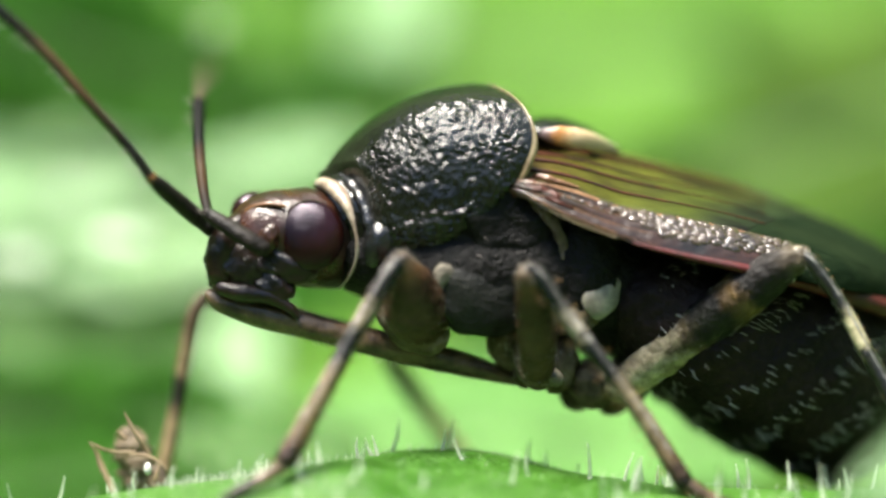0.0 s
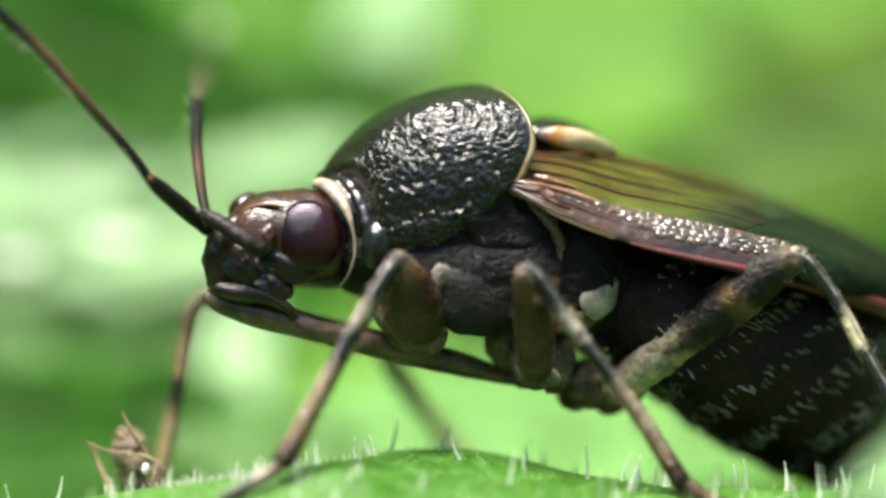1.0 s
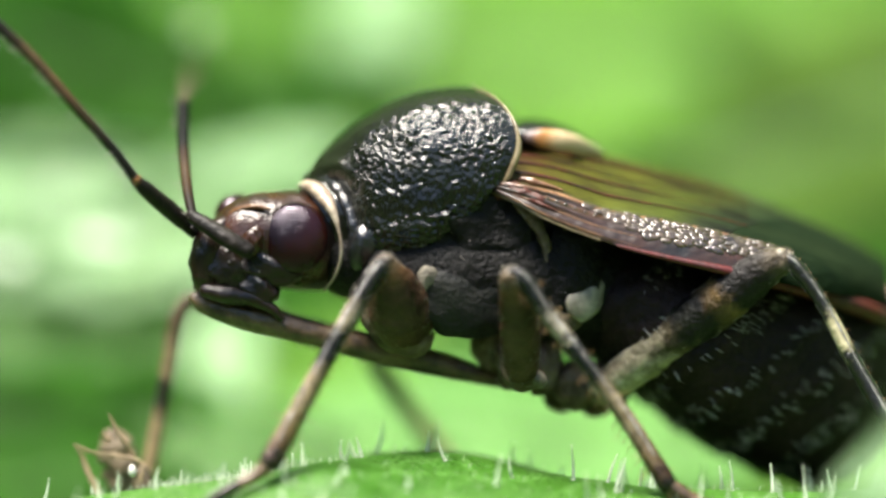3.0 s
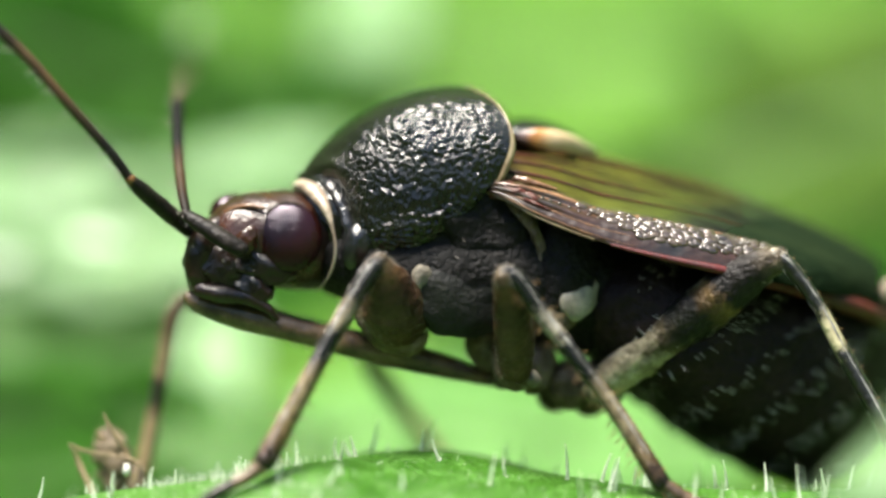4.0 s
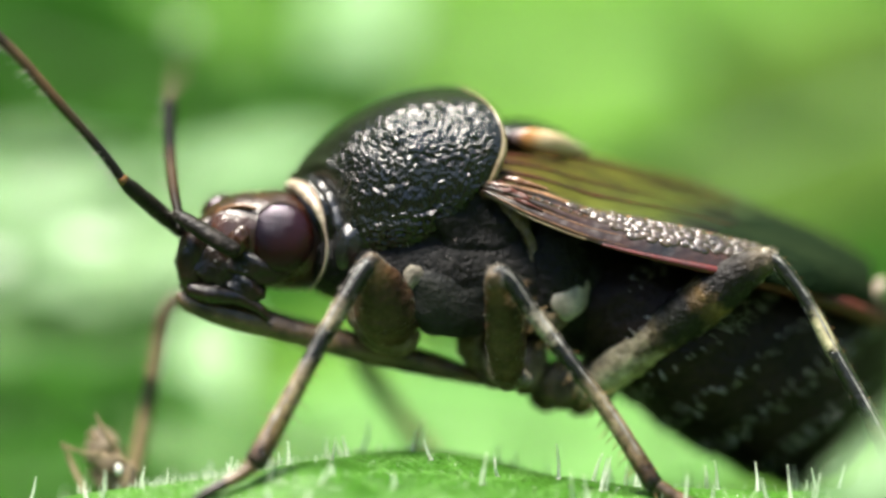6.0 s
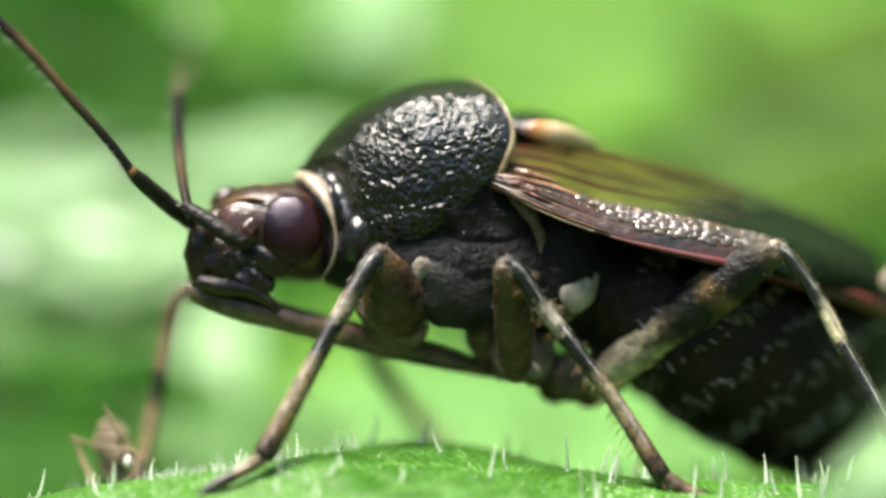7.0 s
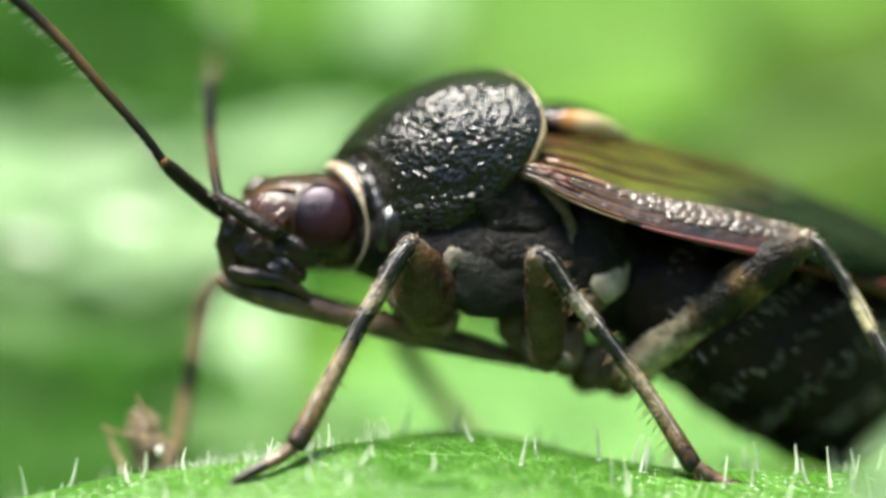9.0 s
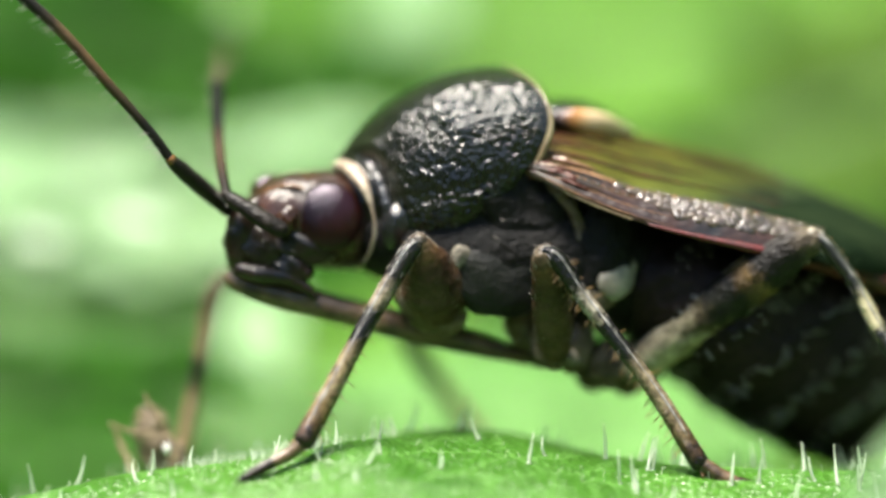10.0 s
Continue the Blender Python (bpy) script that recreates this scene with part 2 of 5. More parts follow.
wing_cell = surface("smoky_wing_membrane", (0.004, 0.010, 0.004), (0.009, 0.016, 0.006), 2.0, (0.7, 0.85), 0.5, 12, 0.02, coat=0.0, spec=0.04, stretch=(0.3, 1, 1), pits=0.15, pits_per_mm=8)
wing_pebble = surface("glossy_pebbled_margin", (0.066, 0.044, 0.024), (0.022, 0.015, 0.008), 4.0, (0.2, 0.32), 0.3, 20, 0.008, coat=0.5, spec=0.8)
dry_brown = surface("dry_calyx", (0.17, 0.125, 0.07), (0.055, 0.038, 0.02), 6.0, (0.6, 0.8), 0.8, 20, 0.03)
dry_straw = surface("dry_straw", (0.34, 0.25, 0.15), (0.19, 0.125, 0.065), 6.0, (0.5, 0.7), 0.5, 20, 0.015)


def eye_material():
    """Dark wine-red compound eye; its lens grid is in the mesh."""
    m, ns, ln, p = nodes_of("compound_eye")
    co = ns.new("ShaderNodeTexCoord")
    n = node(ns, "ShaderNodeTexNoise", Scale=2600.0, Detail=3.0)
    ln.new(co.outputs["Object"], n.inputs["Vector"])
    r = ramp(ns, ((0.35, (0.003, 0.001, 0.001)), (0.65, (0.014, 0.003, 0.002))))
    ln.new(n.outputs[0], r.inputs[0])
    ln.new(r.outputs[0], p.inputs["Base Color"])
    p.inputs["Roughness"].default_value = 0.17
    p.inputs["Specular IOR Level"].default_value = 0.36
    p.inputs["Specular Tint"].default_value = (0.9, 0.82, 1.0, 1)
    return m


def leaf_material(name, dark, light, vein, glow, rough=(0.35, 0.55), per_mm=0.5, gloss=0.15):
    """Leaf blade: cell grain, paler veins, gloss, light coming through."""
    m, ns, ln, p = nodes_of(name)
    co = ns.new("ShaderNodeTexCoord")
    big = node(ns, "ShaderNodeTexNoise", Scale=per_mm * 1000, Detail=4.0)
    cell = node(ns, "ShaderNodeTexVoronoi", Scale=14000.0)
    fine = node(ns, "ShaderNodeTexNoise", Scale=9000.0, Detail=4.0)
    net = node(ns, "ShaderNodeTexVoronoi", Scale=1600.0)
    net.feature = "DISTANCE_TO_EDGE"
    warp = node(ns, "ShaderNodeTexNoise", Scale=2500.0)
    shift = ns.new("ShaderNodeVectorMath")
    shift.operation = "MULTIPLY_ADD"
    shift.inputs[1].default_value = (0.0004, 0.0004, 0.0004)
    for n in (big, cell, fine, warp):
        ln.new(co.outputs["Object"], n.inputs["Vector"])
    ln.new(warp.outputs["Color"], shift.inputs[0])
    ln.new(co.outputs["Object"], shift.inputs[2])
    ln.new(shift.outputs[0], net.inputs["Vector"])
    r = ramp(ns, ((0.3, dark), (0.7, light)))
    ln.new(big.outputs[0], r.inputs[0])
    g = ramp(ns, ((0.3, (0.75, 0.75, 0.75)), (0.7, (1.2, 1.2, 1.2))))
    ln.new(fine.outputs[0], g.inputs[0])
    col = mixed(ns, ln, r.outputs[0], g.outputs[0], 1.0, "MULTIPLY")
    vr = ramp(ns, ((0.0, (0.7, 0.7, 0.7)), (0.09, (0, 0, 0))))
    ln.new(net.outputs["Distance"], vr.inputs[0])
    col = mixed(ns, ln, col, vein, vr.outputs[0])
    ln.new(col, p.inputs["Base Color"])
    rr = ns.new("ShaderNodeMapRange")
    rr.inputs["To Min"].default_value, rr.inputs["To Max"].default_value = rough
    ln.new(fine.outputs[0], rr.inputs[0])
    ln.new(rr.outputs[0], p.inputs["Roughness"])
    p.inputs["Specular IOR Level"].default_value = gloss
    b = node(ns, "ShaderNodeBump", Strength=0.8, Distance=0.05 * MM)
    ln.new(cell.outputs["Distance"], b.inputs["Height"])
    b2 = node(ns, "ShaderNodeBump", Strength=0.5, Distance=0.06 * MM)
    ln.new(net.outputs["Distance"], b2.inputs["Height"])
    ln.new(b.outputs[0], b2.inputs["Normal"])
    ln.new(b2.outputs[0], p.inputs["Normal"])
    tr = ns.new("ShaderNodeBsdfTranslucent")
    ln.new(col, tr.inputs[0])
    ln.new(b2.outputs[0], tr.inputs["Normal"])
    mx = ns.new("ShaderNodeMixShader")
    mx.inputs[0].default_value = glow
    ln.new(p.outputs[0], mx.inputs[1])
    ln.new(tr.outputs[0], mx.inputs[2])
    ln.new(mx.outputs[0], ns["Material Output"].inputs[0])
    return m


eye_red = eye_material()
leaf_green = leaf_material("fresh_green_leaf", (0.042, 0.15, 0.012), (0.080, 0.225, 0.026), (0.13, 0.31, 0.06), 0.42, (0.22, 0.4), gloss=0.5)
# behind the bug, pale, mint and lime tones carry sunlight, deep green carries shade
leaf_pale = leaf_material("pale_downy_lit_leaf", (0.19, 0.37, 0.145), (0.34, 0.52, 0.275), (0.37, 0.54, 0.30), 0.35, (0.3, 0.45), gloss=0.4)
leaf_deep = leaf_material("deep_green_shade_leaf", (0.020, 0.095, 0.006), (0.044, 0.16, 0.011), (0.07, 0.22, 0.03), 0.45, gloss=0.06)
# whitish colour paints blurred spots of light, on tiny leaf tips
leaf_bright = leaf_material("whitish_glint_leaf", (0.45, 0.58, 0.40), (0.58, 0.68, 0.52), (0.6, 0.7, 0.55), 0.3, (0.25, 0.4), gloss=0.5)
leaf_olive = leaf_material("olive_green_leaf", (0.062, 0.15, 0.010), (0.10, 0.21, 0.020), (0.16, 0.25, 0.05), 0.45)
leaf_mint = leaf_material("mint_green_lit_leaf", (0.14, 0.34, 0.075), (0.20, 0.42, 0.12), (0.23, 0.45, 0.15), 0.5)
leaf_lime = leaf_material("lime_green_lit_leaf", (0.12, 0.30, 0.025), (0.18, 0.39, 0.05), (0.22, 0.42, 0.10), 0.5)
stem_green = surface("green_stem", (0.07, 0.17, 0.03), (0.11, 0.22, 0.05), 0.6, (0.4, 0.6), 0.3, 6, 0.03)
hair_glass = surface("glassy_leaf_hair", (0.80, 0.86, 0.72), (0.66, 0.76, 0.58), 5.0, (0.15, 0.3), 0.1, 20, 0.004, through_light=0.5)
soil = surface("mossy_soil", (0.035, 0.05, 0.015), (0.06, 0.08, 0.03), 0.05, (0.8, 0.95), 0.5, 0.3, 2.0)
bank_green = surface("green_bank", (0.04, 0.11, 0.012), (0.08, 0.19, 0.03), 0.03, (0.7, 0.9), 0.5, 0.2, 4.0)

bead_white = surface("shiny_white_bead", (0.75, 0.74, 0.70), (0.6, 0.58, 0.52), 6.0, (0.1, 0.2), 0.1, 20, 0.004, coat=0.6)


# ---- mesh builders (millimetres) ----
ROOTS = {}
TURNED = {"plant_bug": 0.16}  # the bug stands turned, its tail further off


def root(name, at, label, category, group="", kind=""):
    """An Empty at the thing's base, in millimetres from the bug's middle."""
    ob = tagged(new(name), label, category, group, kind)
    ob.empty_display_size = 0.002
    ob.location = Vector(at) * MM + Vector((0, 0, HIGH))
    ROOTS[ob.name] = Vector(at)
    return ob


def part(name, data, material, parent, label="", kind="", smooth=True, along=None):
    """One mesh object under a thing or a part; data: (vertices, faces) or with a third list, 0 to 1 along the limb."""
    verts, faces, *rest = data
    top = parent
    while top.parent:
        top = top.parent
    o = ROOTS[top.name]
    me = bpy.data.meshes.new(name)
    turn = TURNED.get(top.name, 0.0)
    me.from_pydata([((v[0] - o.x) * MM, (v[1] - o.y + turn * (v[0] - 0.6)) * MM, (v[2] - o.z) * MM) for v in verts], [], faces)
    me.polygons.foreach_set("use_smooth", [smooth] * len(me.polygons))
    if rest:
        a = me.attributes.new("along", "FLOAT", "POINT")
        a.data.foreach_set("value", rest[0])
    me.materials.append(material)
    me.update()
    ob = new(name, me)
    ob.parent = parent
    if label or kind:
        tagged(ob, label, kind=kind)
    return ob


def glide(points, steps):
    """A smooth line through points of any number of values."""
    p = [np.array(q, float) for q in points]
    p = [2 * p[0] - p[1]] + p + [2 * p[-1] - p[-2]]
    out = []
    for i in range(1, len(p) - 2):
        a, b, c, d = p[i - 1:i + 3]
        for k in range(steps):
            t = k / steps
            out.append(0.5 * (2 * b + (c - a) * t + (2 * a - 5 * b + 4 * c - d) * t * t + (3 * b - a - 3 * c + d) * t ** 3))
    out.append(p[-2])
    return out


def join(*meshes):
    verts, faces, along = [], [], []
    for v, f, *a in meshes:
        n = len(verts)
        verts += list(v)
        faces += [[i + n for i in q] for q in f]
        along += list(a[0]) if a else [0.0] * len(v)
    return verts, faces, along


def tube(points, seg=12, steps=6, flat=1.0, lumps=0.0, seed=0.0, rounded=True):
    """A limb through (x, y, z, radius), with rounded ends; flat: depth against width; lumps: unevenness in radii."""
    line = glide(points, steps)
    if rounded:
        for end in (0, 1):
            a, b = (line[0], line[1]) if end == 0 else (line[-1], line[-2])
            d = a[:3] - b[:3]
            d = d / (np.linalg.norm(d) + 1e-9)
            caps = []
            for s in (30, 60, 84):
                q = a.copy()
                q[:3] = a[:3] + d * a[3] * math.sin(radians(s)) * 0.8
                q[3] = a[3] * math.cos(radians(s))
                caps.append(q)
            line = caps[::-1] + line if end == 0 else line + caps
    verts, faces, along = [], [], []
    up = Vector((0, -1, 0.01))
    n = len(line)
    total = 0
    run = [0.0]
    for i in range(1, n):
        total += np.linalg.norm(line[i][:3] - line[i - 1][:3])
        run.append(total)
    for i, q in enumerate(line):
        t = Vector(line[min(i + 1, n - 1)][:3] - line[max(i - 1, 0)][:3]).normalized()
        side = t.cross(up)
        side = side.normalized() if side.length > 1e-4 else Vector((1, 0, 0))
        front = side.cross(t).normalized()
        c = Vector(q[:3])
        for k in range(seg):
            a = 2 * math.pi * k / seg
            r = q[3]
            v = c + side * (r * math.cos(a)) + front * (r * flat * math.sin(a))
            if lumps:
                r2 = lumps * r * noise.noise((v * 14) + Vector((seed, 0, 0)))
                v += (v - c) * (r2 / max(r, 1e-6))
            verts.append(v)
            along.append(run[i] / total)
    for i in range(n - 1):
        for k in range(seg):
            k2 = (k + 1) % seg
            faces.append([i * seg + k, (i + 1) * seg + k, (i + 1) * seg + k2, i * seg + k2])
    faces.append(list(range(seg)))
    faces.append([(n - 1) * seg + k for k in range(seg)][::-1])
    return verts, faces, along


def body(sections, rows=40, seg=64, power=1.0, bow=None, relief=None, under=None):
    """A body through sections (x, top, middle, bottom, half width, midplane); bow(s, a): shift along x; relief(v, s, a): height."""
    line = glide(sections, max(1, rows // (len(sections) - 1)))
    n = len(line)
    verts, faces = [], []
    for i, (x, top, mid, bot, w, ym) in enumerate(line):
        s = i / (n - 1)
        for k in range(seg):
            a = 2 * math.pi * k / seg
            sa, ca = math.sin(a), math.cos(a)
            y = ym - w * math.copysign(abs(sa) ** (power if ca > 0 or not under else power + (under - power) * min(1.0, -3 * ca)), sa)
            z = mid + ((top - mid) if ca > 0 else (mid - bot)) * math.copysign(abs(ca) ** power, ca)
            v = Vector((x + (bow(s, a) if bow else 0.0), y, z))
            if relief:
                out = Vector((0, -sa * abs(top - bot) * 0.5, ca * w))
                if out.length > 1e-6:
                    v += out.normalized() * relief(v, s, a)
            verts.append(v)
    for i in range(n - 1):
        for k in range(seg):
            k2 = (k + 1) % seg
            faces.append([i * seg + k, i * seg + k2, (i + 1) * seg + k2, (i + 1) * seg + k])
    faces.append(list(range(seg))[::-1])
    faces.append([(n - 1) * seg + k for k in range(seg)])
    return verts, faces


def blob(at, radii, turn=(0, 0, 0), rings=20, seg=28, lumps=0.0, pinch=0.0):
    """An uneven egg shape."""
    e = Euler([radians(t) for t in turn]).to_matrix()
    verts, faces = [], []
    for i in range(rings + 1):
        b = math.pi * i / rings
        for k in range(seg):
            a = 2 * math.pi * k / seg
            r = 1 + (lumps * noise.noise(Vector((math.cos(a) * math.sin(b), math.sin(a) * math.sin(b), math.cos(b))) * 2.3 + Vector(at)) if lumps else 0)
            taper = 1 - pinch * math.cos(b)
            v = Vector((radii[0] * math.sin(b) * math.cos(a) * r * taper, radii[1] * math.sin(b) * math.sin(a) * r * taper, radii[2] * math.cos(b) * r))
            verts.append(Vector(at) + e @ v)
    for i in range(rings):
        for k in range(seg):
            k2 = (k + 1) % seg
            faces.append([i * seg + k, (i + 1) * seg + k, (i + 1) * seg + k2, i * seg + k2])
    return verts, faces


def lens_eye(at, radii, turn, pitch=0.033, depth=0.0026):
    """An egg shape with a hexagonal grid of lenses."""
    e = Euler([radians(t) for t in turn]).to_matrix()
    verts, faces = [], []
    rings, seg = 250, 380
    k = 4 * math.pi / (math.sqrt(3) * pitch)
    for i in range(rings + 1):
        b = math.pi * i / rings
        for j in range(seg):
            a = 2 * math.pi * j / seg
            d = Vector((math.sin(b) * math.cos(a), -math.cos(b), math.sin(b) * math.sin(a)))
            u, w = d.x * radii[0] * (1 + 0.4 * (1 - math.sin(b))), d.z * radii[2] * (1 + 0.4 * (1 - math.sin(b)))
            h = sum(math.cos(k * (u * math.cos(q) + w * math.sin(q))) for q in (0.3, 0.3 + math.pi / 3, 0.3 + 2 * math.pi / 3)) / 3
            v = Vector((d.x * radii[0], d.y * radii[1], d.z * radii[2])) + d * (h * depth)
            verts.append(Vector(at) + e @ v)
    for i in range(rings):
        for j in range(seg):
            j2 = (j + 1) % seg
            faces.append([i * seg + j, (i + 1) * seg + j, (i + 1) * seg + j2, i * seg + j2])
    return verts, faces


def sheet(grid, thick):
    """A skin of some thickness over rows of points."""
    g = np.array(grid, float)
    du, dv = np.gradient(g, axis=0), np.gradient(g, axis=1)
    nrm = np.cross(du, dv)
    nrm /= np.linalg.norm(nrm, axis=2, keepdims=True) + 1e-12
    low = g - nrm * thick
    r, c = g.shape[:2]
    verts = [tuple(v) for v in g.reshape(-1, 3)] + [tuple(v) for v in low.reshape(-1, 3)]
    n = r * c
    faces = []
    for i in range(r - 1):
        for j in range(c - 1):
            q = [i * c + j, (i + 1) * c + j, (i + 1) * c + j + 1, i * c + j + 1]
            faces += [q, [k + n for k in q[::-1]]]
    rim = [j for j in range(c)] + [i * c + c - 1 for i in range(1, r)] + [(r - 1) * c + j for j in range(c - 2, -1, -1)] + [i * c for i in range(r - 2, 0, -1)]
    for a, b in zip(rim, rim[1:] + rim[:1]):
        faces.append([a, b, b + n, a + n])
    return verts, faces


def spike(at, to, r, bend=0.0, seg=5):
    """A tapering hair."""
    a, b = Vector(at), Vector(to)
    mid = (a + b) / 2 + Vector((bend, 0, 0)) * (b - a).length
    return tube([(*a, r), (*mid, r * 0.7), (*b, r * 0.15)], seg, 3, rounded=False)


def scatter_hairs(base, count, length, r, lean, seed, pick, lift=(0.15, 0.4)):
    """Short hairs on a mesh: pick(point, normal) says where; lean: the way that they lie; normals from the faces."""
    rnd = random.Random(seed)
    verts, faces = base[0], base[1]
    some = [f for f in faces if len(f) == 4]
    out = []
    tries = 0
    while len(out) < count and tries < count * 60:
        tries += 1
        f = rnd.choice(some)
        a, b, c, d = (Vector(verts[i]) for i in f)
        u, w = rnd.random(), rnd.random()
        p = a.lerp(b, u).lerp(d.lerp(c, u), w)
        nrm = (b - a).cross(d - a)
        if nrm.length < 1e-9:
            continue
        nrm.normalize()
        if not pick(p, nrm):
            continue
        l = Vector(lean)
        way = (nrm * rnd.uniform(*lift) + (l - nrm * l.dot(nrm)) + Vector((rnd.uniform(-0.2, 0.2), rnd.uniform(-0.2, 0.2), rnd.uniform(-0.2, 0.2)))).normalized()
        out.append(spike(p - way * 0.01, p + way * length * rnd.uniform(0.6, 1.2), r, seg=3))
    return join(*out)


# ---- ground and surroundings ----
def ground_sheet():
    verts, faces = [], []
    n = 60
    for i in range(n + 1):
        for j in range(n + 1):
            u, v = (i / n * 2 - 1), (j / n * 2 - 1)
            x, y = u * 175 + u ** 5 * 60000, v * 175 - 35 + v ** 5 * 60000
            verts.append((x, y, -HIGH / MM + 3 * noise.noise(Vector((x * 0.06, y * 0.06, 0)))))
    for i in range(n):
        for j in range(n):
            a = i * (n + 1) + j
            faces.append([a, a + n + 1, a + n + 2, a + 1])
    me = bpy.data.meshes.new("ground")
    me.from_pydata([(x * MM, y * MM, z * MM + HIGH) for x, y, z in verts], [], faces)
    me.materials.append(soil)
    tagged(new("ground", me), "dark mossy soil under the herbs", "ground", kind="structure")


def bank():
    """Unseen green bank added round the place; shuts off the horizon, shapes sky light."""
    verts, faces = [], []
    seg, rows = 96, 14
    for j in range(rows):
        for i in range(seg):
            a = 2 * math.pi * i / seg
            r = 125 + 3 * j + 8 * noise.noise(Vector((math.cos(a) * 4, math.sin(a) * 4, j * 0.5)))
            low = 1 - 0.3 * min(1.0, max(0.0, 0.15 - math.sin(a)) * 1.6)  # lowered behind the lens to let in sky fill
            low += 1.1 * min(1.0, max(0.0, math.sin(a) - 0.1) * 1.5)  # raised behind the bug to cut sky reflections on its back
            h = -53 + j * 12 * low * (1 + 0.2 * noise.noise(Vector((math.cos(a) * 3, math.sin(a) * 3, 5))))
            verts.append((r * math.cos(a) * MM, (r * math.sin(a) - 35) * MM, h * MM + HIGH))
    for j in range(rows - 1):
        for i in range(seg):
            k = (i + 1) % seg
            faces.append([j * seg + i, (j + 1) * seg + i, (j + 1) * seg + k, j * seg + k])
    me = bpy.data.meshes.new("backdrop")
    me.from_pydata(verts, [], faces)
    me.materials.append(bank_green)
    tagged(new("backdrop", me), "unseen green bank, added to shape the sky light", "backdrop", kind="structure")


ground_sheet()
bank()


# ---- the leaf under the bug ----
def leaf_height(x, y):
    side = 1.75 if x < 0 else 1.25
    z = -2.12 + 0.335 * math.exp(-((x - 0.03) / side) ** 2)
    k = min(1.0, max(0.0, (x - 0.7) / 1.0, (-0.3 - x) / 0.9))
    k = k * k * (3 - 2 * k)
    crest = 0.6 - (0.9 if x > 0 else 1.25) * k
    if y < crest:
        z -= (0.21 + 0.135 * k * k) * (crest - y) - (0.10 * (1 - k * k) if y < crest - 0.45 else 0.10 * (1 - k * k) * (crest - y) / 0.45)
    else:
        z -= (0.40 - 0.36 * k) * (y - crest) ** 2
    z -= 0.12 * max(0.0, -2.3 - x) ** 1.5
    if y < -0.5:
        z -= 0.10 * (y + 0.5) ** 2
    z -= 0.012 * max(0.0, abs(x) - 3.2) ** 2
    z += 0.035 * noise.noise(Vector((x * 1.3, y * 1.3, 0.5))) + 0.015 * noise.noise(Vector((x * 4, y * 4, 2.0)))
    rib = abs(y + 2.9 + 0.15 * math.sin(x * 0.5))
    z -= 0.10 * math.exp(-(rib / 0.25) ** 2)
    return z


